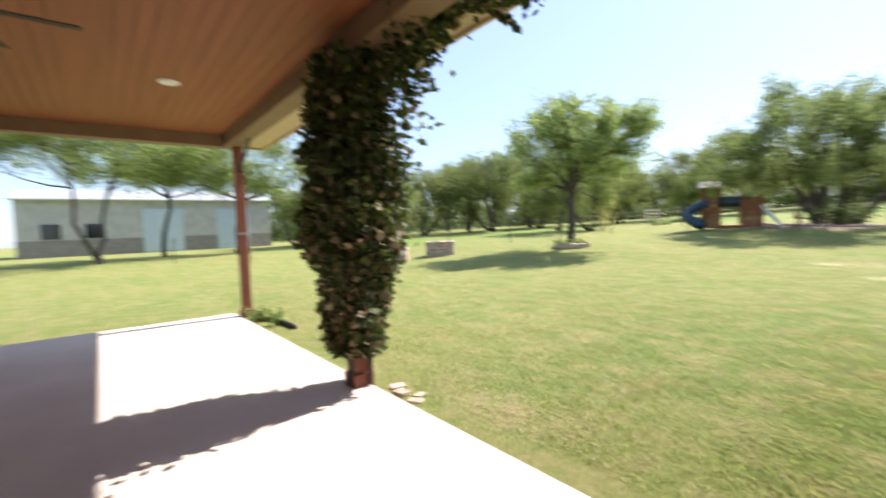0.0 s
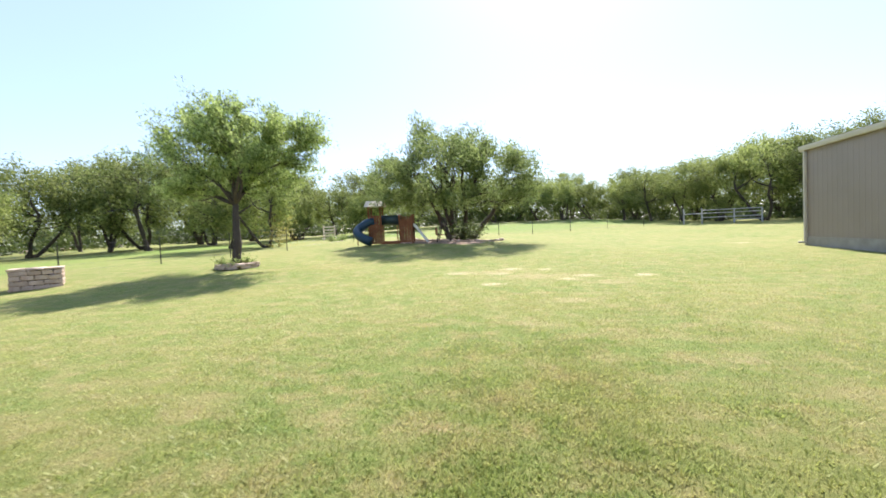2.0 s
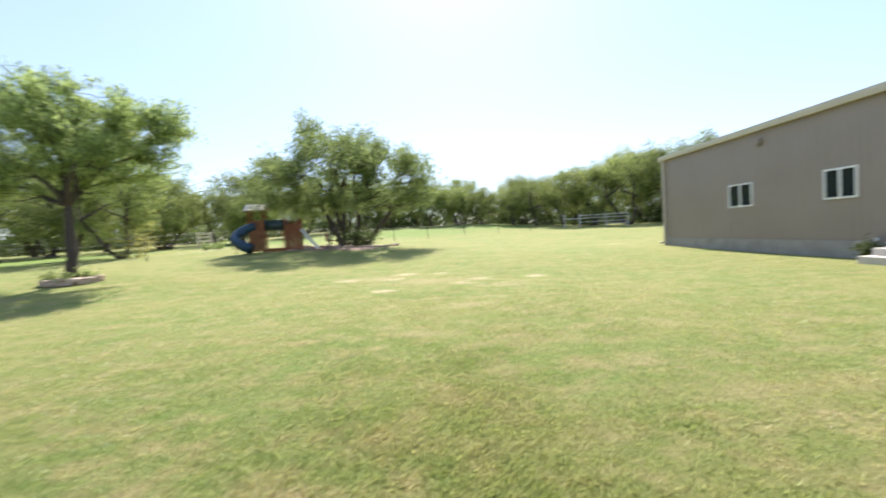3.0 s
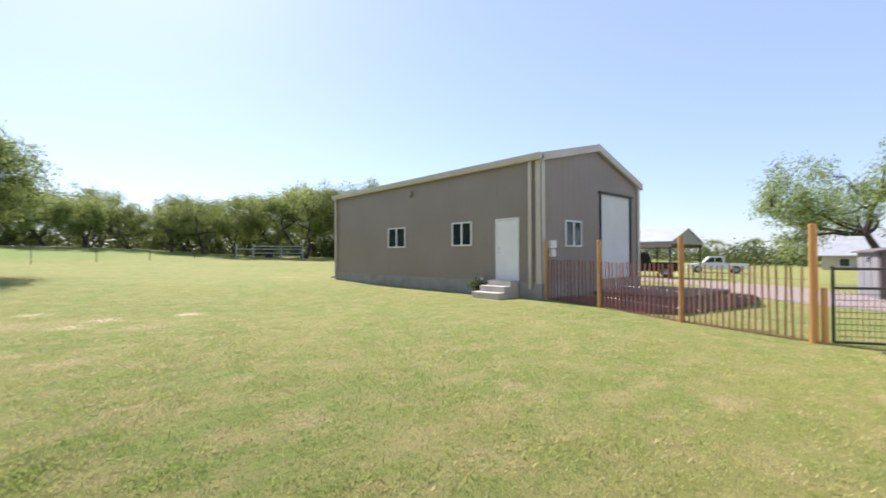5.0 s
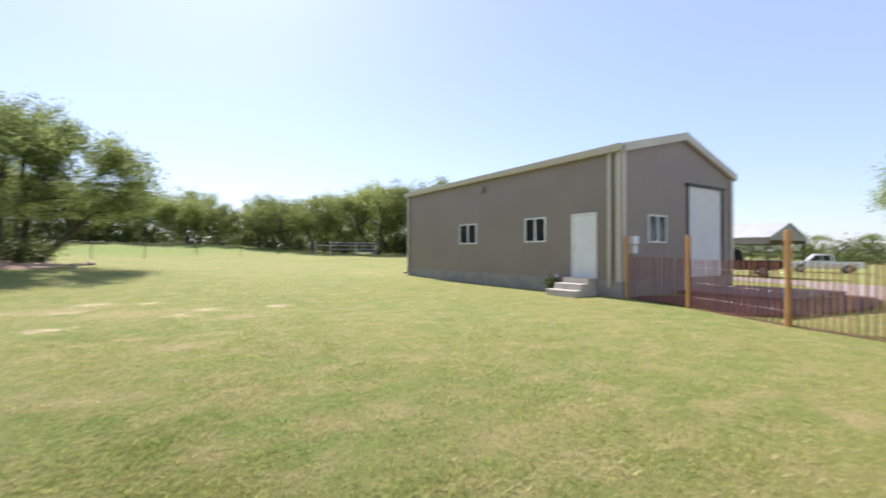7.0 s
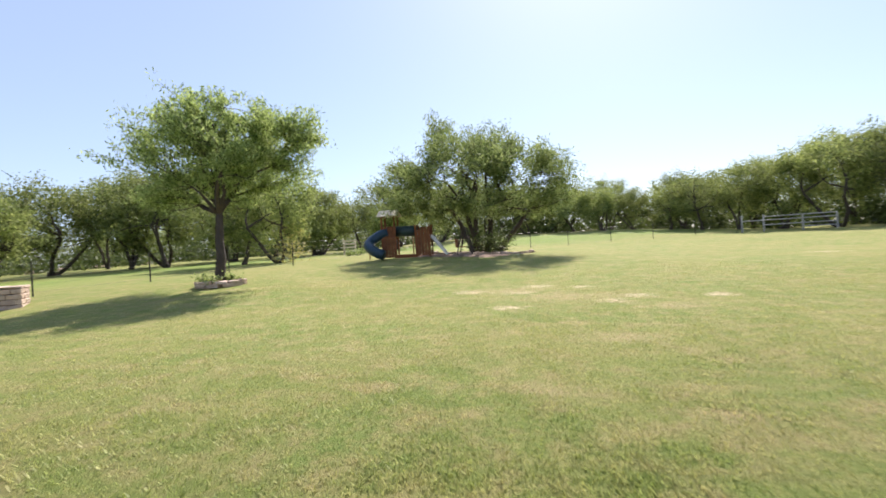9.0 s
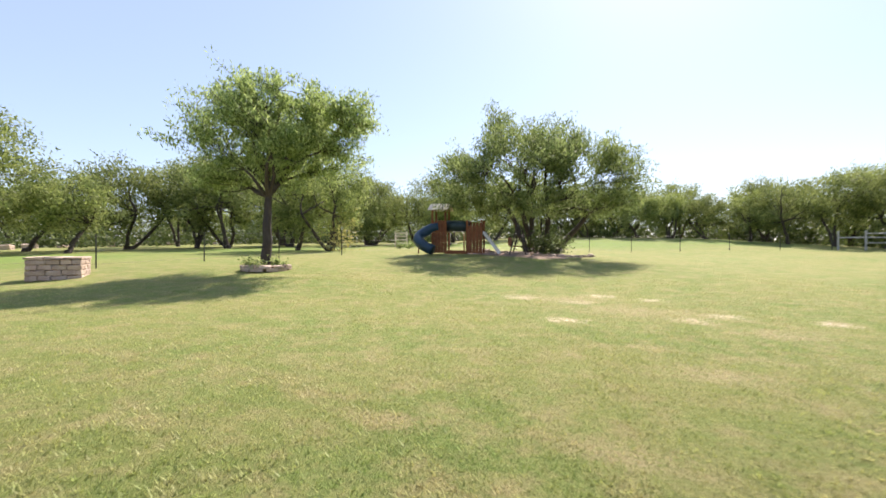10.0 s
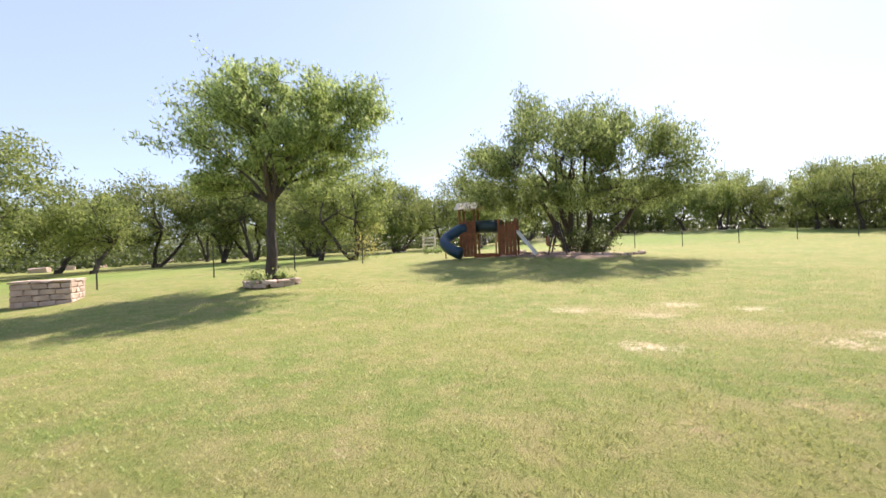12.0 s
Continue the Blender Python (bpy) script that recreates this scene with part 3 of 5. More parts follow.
def yard_trees():
    tree("mesquite_tree", -11.4, 5.2, "green mesquite tree with a dark straight trunk in a stone ring", 3,
         [(0.05, 0.05, 2.6, 0, 0)],
         crown((-0.45, 0, 6.0, 1.5, 1.6, 1.25), (-1.9, 0.2, 5.4, 1.3, 1.5, 1.05), (-2.35, -0.2, 4.3, 1.1, 1.4, 0.85), (0.5, 0.3, 5.5, 1.6, 1.8, 1.25), (2.5, 0.1, 5.3, 1.4, 1.5, 1.0), (3.2, -0.2, 4.6, 0.95, 1.2, 0.85),
               (-1.5, 0.3, 3.7, 1.5, 1.7, 0.65), (0.3, 1.9, 4.7, 1.6, 1.5, 1.2), (0.1, -1.9, 4.7, 1.6, 1.5, 1.1), (1.2, 0.0, 4.2, 1.4, 1.6, 0.8),
               (1.9, 0.3, 3.45, 1.0, 1.2, 0.5), (-1.7, 0.0, 3.45, 1.0, 1.2, 0.5)),
         650, 82, 0.15, 0.042, 0.14, M_LEAF, 0.19, droop=1.5, clump=0.32, straight=True)
    tree("mesquite_tree", -4.9, 18.2, "wide many-stemmed mesquite tree shading the play yard", 11,
         [(-1.5, -0.1, 2.6, -0.4, 0.2), (-0.1, 0.7, 3.1, 0.0, 0.4), (0.8, -0.3, 2.9, 0.5, 0.0), (2.9, 0.4, 2.3, 1.2, 0.3), (-0.6, -0.6, 2.7, -0.2, -0.1)],
         [(-0.3, -2.2, 4.3, 4.5, 4.6, 2.4), (-0.5, -2.6, 5.5, 2.3, 2.8, 1.5), (3.5, -1.8, 3.8, 2.4, 3.4, 1.9), (-3.2, -2.4, 3.7, 2.4, 2.8, 1.9), (1.2, -2.2, 5.6, 2.2, 2.6, 1.4), (-2.6, -1.6, 2.6, 1.9, 2.2, 1.1),
          (3.6, -1.2, 2.6, 2.2, 2.0, 1.0), (2.8, -2.4, 4.9, 2.0, 2.4, 1.35), (5.0, -1.0, 3.3, 1.5, 2.2, 1.3)],
         980, 58, 0.175, 0.05, 0.18, M_LEAF, 0.24, droop=1.3, clump=0.36)


def barn_trees():
    for i, (x, y, s) in enumerate(((-28.5, -11.9, 1.32), (-26.5, -18.5, 1.4), (-31, -4.6, 1.25), (-33, -8.6, 1.35))):
        tree("mesquite_tree", x, y, "leafy mesquite tree standing before the barn", 200 + i,
             [(-0.4, 0.5, 2.9 * s, 0, 0)] + ([(0.6, -0.9, 3.0 * s, 0.2, -0.1)] if i < 2 else []),
             [(0, 0.5, 5.1 * s, 3.6 * s, 3.9 * s, 1.9 * s), (0.3, -2.2 * s, 4.6 * s, 2.2, 2.4 * s, 1.2 * s), (-0.3, 3.2 * s, 4.5 * s, 2.0, 2.2 * s, 1.1 * s)],
             340, 64, 0.2, 0.065, 0.3, M_LEAF, 0.16, group="trees before the barn", droop=0.6)


def woods():
    """The woodland round the yard: a few shapes of tree, each set out many times."""
    rng = np.random.default_rng(21)
    kinds = []
    for k in range(6):
        h = (5.6, 6.6, 7.4, 6.2, 8.2, 5.2)[k]
        wide = (2.9, 3.3, 3.6, 3.8, 4.2, 2.6)[k]
        stems = [(rng.normal(0, 0.9), rng.normal(0, 0.9), h * 0.36, i * 0.3, 0.0) for i in range(1 + k % 3)]
        lobes = [(0, 0, h * 0.64, wide, wide, h * 0.28), (rng.normal(0, 0.8), rng.normal(0, 0.8), h * 0.38, wide * 0.8, wide * 0.8, h * 0.22)] + [(rng.normal(0, wide * 0.45), rng.normal(0, wide * 0.45), h * rng.uniform(0.5, 0.85), wide * 0.55, wide * 0.55, h * 0.17) for i in range(3)]
        kinds.append((lobes, stems, h))
    made = {}
    spots = []
    # scattered pasture trees to the west, then the thick edge of the woods
    for x, y, k, s in ((-35.5, 10.8, 0, 1.05), (-36.2, 4.8, 4, 1.25), (-40, 17.5, 1, 1.15), (-37.2, 21.8, 2, 1.1), (-36.2, 24.5, 1, 1.2), (-36, 31, 2, 1.25), (-31, 33.5, 4, 1.15), (-27, 36, 1, 1.15),
                       (-23, 38, 3, 1.0), (-41, 3.5, 5, 1.2), (-44, 12, 0, 1.2), (-19, 40, 2, 1.0), (-14.5, 42, 0, 1.15), (-31, 27.5, 5, 1.0), (-41, 5.5, 3, 1.0),
                       (-46, 26, 4, 1.1), (-25, 31.5, 2, 1.15), (-18.7, 35, 4, 1.05), (-32.5, 21, 4, 1.05), (-24, 31, 5, 0.85), (-16.5, 33.5, 0, 0.9),
                       (-10, 46, 3, 0.95), (-5, 48, 1, 0.85), (0.5, 49, 0, 0.95), (3.5, 47.5, 5, 1.0), (7, 47, 1, 0.8), (10.5, 45, 0, 0.95), (13, 43, 3, 0.9), (16, 42, 4, 1.0), (19.5, 41, 2, 1.05),
                       (22.5, 38.5, 1, 1.15), (26, 38, 4, 1.0), (30, 36, 2, 1.1), (34, 34, 1, 1.2), (12, 47, 2, 1.0), (18.5, 46, 2, 1.1), (5, 52, 4, 1.0), (-2, 53, 2, 1.0), (26, 44, 4, 1.1), (-18.5, 17.8, 1, 0.98), (-22.2, 18.6, 3, 1.0)):
        spots.append((x, y, k, s))
    for i in range(58):
        a = radians(-62 + 152 * i / 57)      # a second, deeper line
        d = 60 + rng.uniform(-4, 14)
        x, y = -math.sin(a) * d * 1.1 - 4, math.cos(a) * d - 2
        spots.append((x, y, int(rng.integers(0, 5)), rng.uniform(0.8, 1.25)))
    for i in range(16):                      # low trees far off to the east
        spots.append((108 + rng.uniform(-8, 12), -36 + 5.2 * i, int(rng.integers(0, 6)), rng.uniform(0.55, 0.8)))
    for x, y, k, s in spots:
        far = math.hypot(x + 4, y + 2) > 56 or x > 60
        lot = (k, far)
        s *= 0.97 if 8 < x < 21 else 1.11 if 21 < x < 40 else 1.12 if x < -30 and 12 < y < 32 else 1.0
        rz = rng.uniform(0, 360)
        if lot not in made:
            lobes, stems, h = kinds[k]
            made[lot] = tree("woodland_tree", x, y, "leafy green woodland tree with a dark leaning trunk", 40 + k, stems, lobes, *((140, 34, 0.25, 0.095, 0.32) if far else (210, 56, 0.21, 0.07, 0.28)), M_LEAF_FAR, 0.17, group="trees round the yard", droop=0.8)
            made[lot].matrix_basis = pose(x, y, g(x, y) - 0.05, 0, 0, rz)
            made[lot].scale = (s, s, s)
        else:
            m = pose(x, y, g(x, y) - 0.05, 0, 0, rz)
            o = copy_thing(made[lot], m)
            o.scale = (s, s, s * rng.uniform(0.9, 1.12))
    # undergrowth at the foot of the woods, its leaves coloured dark for the shade there
    pts = []
    for i in range(900):
        a = radians(-60 + 150 * rng.uniform())
        d = rng.uniform(64, 82) if i % 3 else rng.uniform(51, 62)
        x, y = -math.sin(a) * d * 1.1 - 4, math.cos(a) * d - 2
        if x < -42 and y < 10:
            x -= 14
        if i >= 760:
            x, y = rng.uniform(90, 112), rng.uniform(-34, 40)
        h, w = rng.uniform(2.0, 4.6) * (1 if i % 3 else 0.7), rng.uniform(1.4, 2.8)
        if i >= 760:
            h *= 1.25
        m = 110
        p = rng.normal(0, 1, (m, 3))
        p /= np.linalg.norm(p, axis=1)[:, None]
        p *= rng.uniform(0.6, 1.0, m)[:, None] * (w, w, h)
        p[:, 2] = np.abs(p[:, 2])
        pts.append(p + (x, y, g(x, y)))
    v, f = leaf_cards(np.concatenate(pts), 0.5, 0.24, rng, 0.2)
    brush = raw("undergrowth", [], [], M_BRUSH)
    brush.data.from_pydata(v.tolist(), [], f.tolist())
    tagged(brush, "dense green brush coloured dark for canopy shade at the foot of the woods", "brush", kind="stuff")


def far_trees_east():
    tree("spreading_oak_tree", 31, -7.6, "large spreading green tree with dark bare limbs behind the drive", 77,
         [(-0.6, 1.0, 2.6, 0, 0), (0.5, -1.2, 2.8, 0.3, -0.2)],
         [(0, 2.6, 4.7, 3.4, 3.4, 2.3), (0, -1.2, 5.6, 3.2, 3.2, 2.1), (0, 4.0, 3.9, 2.2, 2.2, 1.9), (0, -4.5, 5.0, 2.6, 2.6, 2.0), (0, 0.8, 3.8, 2.6, 2.6, 1.4)],
         400, 76, 0.16, 0.048, 0.24, M_LEAF, 0.30, droop=1.3)


def bush(x, y, size, seed, label, leaf=0.12, n=260, name="shrub", group="", leaf_material=None):
    rng = np.random.default_rng(seed)
    t = thing(name, x, y, g(x, y), label, "shrub", group)
    limbs, pts = Limbs(), []
    for k in range(9):
        d = rng.normal(0, 1, 3)
        d[2] = abs(d[2]) + 0.6
        d = d / np.linalg.norm(d) * size * rng.uniform(0.6, 1.1)
        limbs.add([np.zeros(3), d * 0.5, d], 0.012, 0.004, 4)
        pts.append(d * rng.uniform(0.35, 1.1, (n // 9, 1)) + rng.normal(0, size * 0.16, (n // 9, 3)))
    p = np.concatenate(pts)
    p[:, 2] = np.abs(p[:, 2]) + 0.02
    big_mesh("stems", limbs.v, limbs.f, M_BARK, t)
    v, f = leaf_cards(p, leaf, leaf * 0.4, rng, -0.3)
    big_mesh("foliage", v, f, leaf_material or M_LEAF, t)
    return t


# ---- stonework ----
def stone_mesh(sx, sy, sz, seed, rough=0.02):
    rng = random.Random(seed)
    bm = bmesh.new()
    box(bm, -sx / 2, -sy / 2, 0, sx / 2, sy / 2, sz)
    bmesh.ops.bevel(bm, geom=list(bm.edges), offset=min(sx, sy, sz) * 0.16, segments=1, affect='EDGES')
    for v in bm.verts:
        v.co += Vector((rng.uniform(-1, 1), rng.uniform(-1, 1), rng.uniform(-1, 1))) * rough
    me = bpy.data.meshes.new("stone")
    bm.to_mesh(me)
    bm.free()
    me.materials.append(M_LIME)
    return me


STONES = [stone_mesh(0.36, 0.2, 0.15, 5 + i, 0.014) for i in range(4)]
FLAT_STONES = [stone_mesh(0.40, 0.26, 0.09, 50 + i, 0.02) for i in range(4)]


def lay(parent, me, x, y, z, rz, sx=1.0, sy=1.0, sz=1.0, name="stone"):
    o = new(name, me)
    o.parent = parent
    o.matrix_basis = pose(x, y, z, 0, 0, rz) @ Matrix.Diagonal((sx, sy, sz, 1))
    return o


def planter(x, y, rz, w, d, courses, label):
    t = thing("stone_planter", x, y, g(x, y) - 0.06, label, "planter", "limestone planters", rz=rz)
    part("planter_core", boxes((-w / 2 + 0.1, -d / 2 + 0.1, 0, w / 2 - 0.1, d / 2 - 0.1, courses * 0.17 - 0.03)), M_SOIL, t, "dark mortar and soil core")
    rng = random.Random(int(x * 10))
    for c in range(courses):
        for side in range(4):
            length, n = (w, 4) if side % 2 == 0 else (d, 3)
            cuts = sorted([0, 1] + [(k + rng.uniform(-0.22, 0.22) + (0.5 if c % 2 else 0)) / n for k in range(1, n)])
            cuts = [q for q in cuts if q <= 1]
            for a, b in zip(cuts, cuts[1:]):
                ln, m = (b - a) * length, ((a + b) / 2 - 0.5) * length
                if ln < 0.08:
                    continue
                px, py, r = ((m, -d / 2 + 0.1, 0), (w / 2 - 0.1, m, 90), (m, d / 2 - 0.1, 0), (-w / 2 + 0.1, m, 90))[side]
                lay(t, STONES[rng.randrange(4)], px, py, c * 0.17, r, (ln - 0.012) / 0.36, 1.0, 1.08)
    n = 3
    for k in range(n):
        for s in (-1, 1):
            lay(t, FLAT_STONES[k % 4], (k + 0.5 - n / 2) * w / n * 1.03, s * (d / 2 - 0.13), courses * 0.17, 0, w / n / 0.40, 1.25, 0.75, "capstone")
    for s in (-1, 1):
        lay(t, FLAT_STONES[1], s * (w / 2 - 0.12), 0, courses * 0.17, 90, (d - 0.5) / 0.40, 1.1, 0.75, "capstone")
    return t


M_SOIL = mat("dark_garden_soil", (0.16, 0.105, 0.07), 0.95, (0.10, 0.07, 0.05), 8, 0.02, 0, 50)
M_MULCH = mat("pink_brown_mulch", (0.34, 0.24, 0.18), 0.95, (0.22, 0.15, 0.11), 6, 0.03, 0, 40)


def stone_ring(x, y, r, n, label, courses=2, seed=1):
    t = thing("stone_ring", x, y, g(x, y), label, "stone border")
    rng = random.Random(seed)
    for c in range(courses):
        for k in range(n):
            a = 2 * math.pi * (k + 0.5 * c + rng.uniform(-0.12, 0.12)) / n
            lay(t, FLAT_STONES[rng.randrange(4)], math.cos(a) * r, math.sin(a) * r, -0.03 + c * 0.10, math.degrees(a) + 90, 2 * math.pi * r / n / 0.42, rng.uniform(0.9, 1.2), rng.uniform(1.0, 1.35))
    bm = bmesh.new()
    bmesh.ops.create_cone(bm, cap_ends=True, segments=28, radius1=r - 0.08, radius2=r * 0.45, depth=0.12, matrix=Matrix.Translation((0, 0, 0.06)))
    part("soil", bm, M_SOIL, t, "dark soil")
    return t


stone_ring(-11.4, 5.2, 0.68, 11, "low ring of cream limestone round a tree trunk")
for i, (dx, dy) in enumerate(((-0.45, -0.25), (0.35, 0.2), (0.1, -0.5), (-0.3, 0.35))):
    bush(-11.4 + dx, 5.2 + dy, 0.42, 60 + i, "small green shrub inside the stone ring", 0.12, 220, group="shrubs in the stone ring")
planter(-16.75, 1.7, 50, 1.4, 1.05, 4, "low square planter of cream limestone blocks")
planter(-17.1, -0.9, 50, 1.4, 1.05, 4, "low square planter of cream limestone blocks")
planter(-16.0, -3.8, 50, 1.4, 1.05, 4, "low square planter of cream limestone blocks")


# ---- play yard ----
M_CEDAR = mat("orange_stained_cedar", (0.25, 0.088, 0.033), 0.75, (0.14, 0.048, 0.018), 5, 0.002, 0, 60, random_hue=0.12)
M_ROOFLET = mat("sun_bleached_roof_boards", (0.72, 0.64, 0.54), 0.7, (0.60, 0.52, 0.42), 6)
M_BLUE = mat("blue_plastic", (0.012, 0.046, 0.08), 0.4, (0.010, 0.038, 0.07), 3)
M_DKGREEN = mat("dark_green_plastic", (0.015, 0.03, 0.035), 0.45, (0.02, 0.045, 0.05), 3)
M_PALE = mat("sun_bleached_cedar", (0.74, 0.66, 0.57), 0.8, (0.5, 0.4, 0.3), 4, 0.002)


def play_set():
    x0, y0 = -8.55, 14.8
    t = thing("play_set", x0, y0, g(x0, y0) - 0.02, "cedar play set with a blue tube slide and dark tunnel", "play set", rz=8)
    # first tower with a pitched roof
    for px in (-0.95, -0.15):
        for py in (-0.4, 0.4):
            part("tower_post", boxes((px - 0.05, py - 0.05, 0, px + 0.05, py + 0.05, 2.55), bevel=0.008), M_CEDAR, t)
    part("deck", boxes((-1.02, -0.47, 1.25, -0.08, 0.47, 1.32)), M_CEDAR, t)
    for k in range(5):
        for py in (-0.45, 0.45):
            part("railing_board", boxes((-0.98 + k * 0.19, py - 0.015, 1.30, -0.83 + k * 0.19, py + 0.015, 1.95)), M_CEDAR, t)
        part("skirt_board", boxes((-0.98 + k * 0.19, -0.47, 0.04, -0.805 + k * 0.19, -0.44, 1.24)), M_CEDAR, t)
    for s in (-1, 1):
        rb = prism(bmesh.new(), [(0, 2.92), (s * 0.60, 2.56), (s * 0.60, 2.61), (0, 2.98)], "x", -1.18, 0.08)
        part("roof_panel", rb, M_ROOFLET, t, "sun-bleached pale roof")
    for px in (-1.0, -0.12):
        part("gable_board", prism(bmesh.new(), [(-0.45, 2.56), (0.45, 2.56), (0, 2.88)], "x", px, px + 0.03), M_CEDAR, t)
    # spiral tube slide
    pts = [(-0.55 - 0.35 - 0.75 * math.sin(a), -0.3 - 0.55 * (1 - math.cos(a)), 1.55 - 1.22 * (a / math.pi)) for a in [math.pi * k / 14 for k in range(15)]]
    bm = bmesh.new()
    tube(bm, [(-0.6, -0.25, 1.6)] + pts + [(-0.6, -1.45, 0.24)], 0.30, 16)
    part("tube_slide", bm, M_BLUE, t, "blue plastic spiral tube slide", smooth=True)
    # dark plug on the closed tube end, coloured as the shade inside
    bm = bmesh.new()
    tube(bm, [(-0.61, -1.45, 0.26), (-0.565, -1.45, 0.24)], [0.29, 0.25], 16)
    part("slide_mouth", bm, M_DKGREEN, t, "dark plug coloured as the shaded mouth of the tube slide", smooth=True)
    bm = bmesh.new()
    tube(bm, [(-1.65, -0.85, 0), (-1.65, -0.85, 0.75)], 0.035, 6)
    part("slide_leg", bm, M_CEDAR, t)
    # tunnel bridge and second tower
    bm = bmesh.new()
    tube(bm, [(-0.15, 0, 1.62), (0.5, 0, 1.62), (1.15, 0, 1.62)], 0.34, 14)
    part("tunnel", bm, M_DKGREEN, t, "dark green plastic tunnel", smooth=True)
    for px in (1.15, 2.0):
        for py in (-0.4, 0.4):
            part("tower_post", boxes((px - 0.05, py - 0.05, 0, px + 0.05, py + 0.05, 1.95), bevel=0.008), M_CEDAR, t)
    part("deck", boxes((1.08, -0.47, 1.2, 2.07, 0.47, 1.27)), M_CEDAR, t)
    for k in range(5):
        part("railing_board", boxes((1.10 + k * 0.19, -0.46, 0.06, 1.275 + k * 0.19, -0.43, 1.62 + 0.03 * (k % 2))), M_CEDAR, t)
        part("railing_board", boxes((1.12 + k * 0.19, 0.43, 1.27, 1.27 + k * 0.19, 0.46, 1.85)), M_CEDAR, t)
    part("sandbox_board", boxes((-0.1, -0.5, 0, 1.1, -0.45, 0.2)), M_CEDAR, t)
    part("yellow_brace", boxes((0.95, -0.46, 0.1, 1.03, -0.40, 1.2)), M_POST, t)
    # ladder and slide rails going down to the east
    for py in (-0.3, 0.25):
        rail = prism(bmesh.new(), [(2.0, 1.25), (2.08, 1.32), (3.05, 0.08), (2.95, 0.0)], "y", py, py + 0.05)
        part("slide_rail", rail, M_WHITE, t, "white slide rail")
    part("slide_bed", prism(bmesh.new(), [(2.0, 1.20), (2.05, 1.26), (3.0, 0.08), (2.93, 0.03)], "y", -0.25, 0.25), M_DKGREEN, t, "dark green slide bed")
    # swing frame with a bench swing
    for py in (-0.7, 0.7):
        for dx in (-0.45, 0.45):
            part("swing_leg", tubes(([(4.1 + dx, py, 0), (4.1 + dx * 0.1, py, 1.6)], 0.04)), M_BARK, t)
    part("swing_beam", tubes(([(4.1, -0.85, 1.6), (4.1, 0.85, 1.6)], 0.05)), M_BARK, t)
    part("swing_seat", boxes((3.6, -0.6, 0.42, 4.1, 0.6, 0.48), (3.55, -0.6, 0.48, 3.62, 0.6, 0.95)), M_CEDAR, t, "weathered cedar bench swing")
    for py in (-0.55, 0.55):
        part("chain", tubes(([(3.85, py, 0.48), (4.08, py, 1.58)], 0.012), n=5), M_BLACK, t)

    t.scale = (0.88, 0.88, 0.88)


play_set()
t = thing("stone_border", -4.9, 18.0, g(-4.9, 18.0), "broken line of pale stones edging the tree bed", "stone border")
rs = random.Random(8)
for k in range(26):
    a = math.pi * (0.95 + 1.1 * k / 25)
    px, py = 3.1 * math.cos(a), 2.2 * math.sin(a)
    lay(t, FLAT_STONES[rs.randrange(4)], px, py, g(-4.9 + px, 18 + py) - g(-4.9, 18.0) - 0.02, math.degrees(a) + 90 + rs.uniform(-20, 20), rs.uniform(0.8, 1.3), rs.uniform(0.8, 1.2), rs.uniform(1, 1.8))
vs, fs, nr = [], [], 40
for k in range(nr):
    a = 2 * math.pi * k / nr
    for q in (0.0, 0.5, 1.0):
        rr = q * (1 + 0.10 * math.sin(5 * a) + 0.07 * math.sin(11 * a + 1))
        px, py = -5.6 + 4.2 * rr * math.cos(a), 16.6 + 2.6 * rr * math.sin(a)
        vs.append((px, py, g(px, py) + 0.03 - 0.05 * (q == 1.0)))
for k in range(nr):
    for q in range(2):
        fs.append((3 * k + q, 3 * ((k + 1) % nr) + q, 3 * ((k + 1) % nr) + q + 1, 3 * k + q + 1))
tagged(raw("mulch_bed", vs, fs, M_MULCH), "pinkish brown mulch under the play yard tree", "mulch bed", kind="structure")
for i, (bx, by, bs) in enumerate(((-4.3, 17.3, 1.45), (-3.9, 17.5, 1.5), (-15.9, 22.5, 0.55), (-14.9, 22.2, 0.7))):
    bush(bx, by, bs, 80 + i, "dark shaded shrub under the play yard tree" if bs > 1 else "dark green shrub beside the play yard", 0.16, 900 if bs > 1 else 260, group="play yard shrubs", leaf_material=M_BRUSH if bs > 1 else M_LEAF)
M_SAPLING = leaf_mat("yellowing_leaves", (0.24, 0.23, 0.06), (0.44, 0.40, 0.13), 0.5)
bush(-16.7, 16.3, 2.3, 91, "yellowing sapling by the wire fence", 0.17, 620, "sapling", leaf_material=M_SAPLING)

# wooden stack of boards beyond the fence
t = thing("slatted_stand", -18.4, 27.1, g(-18.4, 27.1), "grey weathered slatted wooden stand", "stand")
for px in (-0.55, 0.55):
    part("upright", boxes((px - 0.05, -0.05, 0, px + 0.05, 0.05, 1.35)), M_PALE, t)
for k in range(4):
    part("slat", boxes((-0.6, -0.08, 0.3 + 0.28 * k, 0.6, -0.05, 0.42 + 0.28 * k)), M_PALE, t)


# ---- wire fence ----
M_TPOST = mat("dark_green_steel_post", (0.035, 0.045, 0.03), 0.6, (0.06, 0.05, 0.035), 6)
M_WIRE = mat("grey_wire", (0.16, 0.155, 0.15), 0.5, (0.10, 0.09, 0.08), 6, 0, 0.6)
FENCE = [(-25, -9), (-21.5, -2.6), (-18.4, 3.6), (-16.9, 7.0), (-13.7, 12.5), (-12.2, 18.5), (-10.4, 23.5), (-6, 28), (0, 31.5), (7, 34), (14.0, 36.3)]


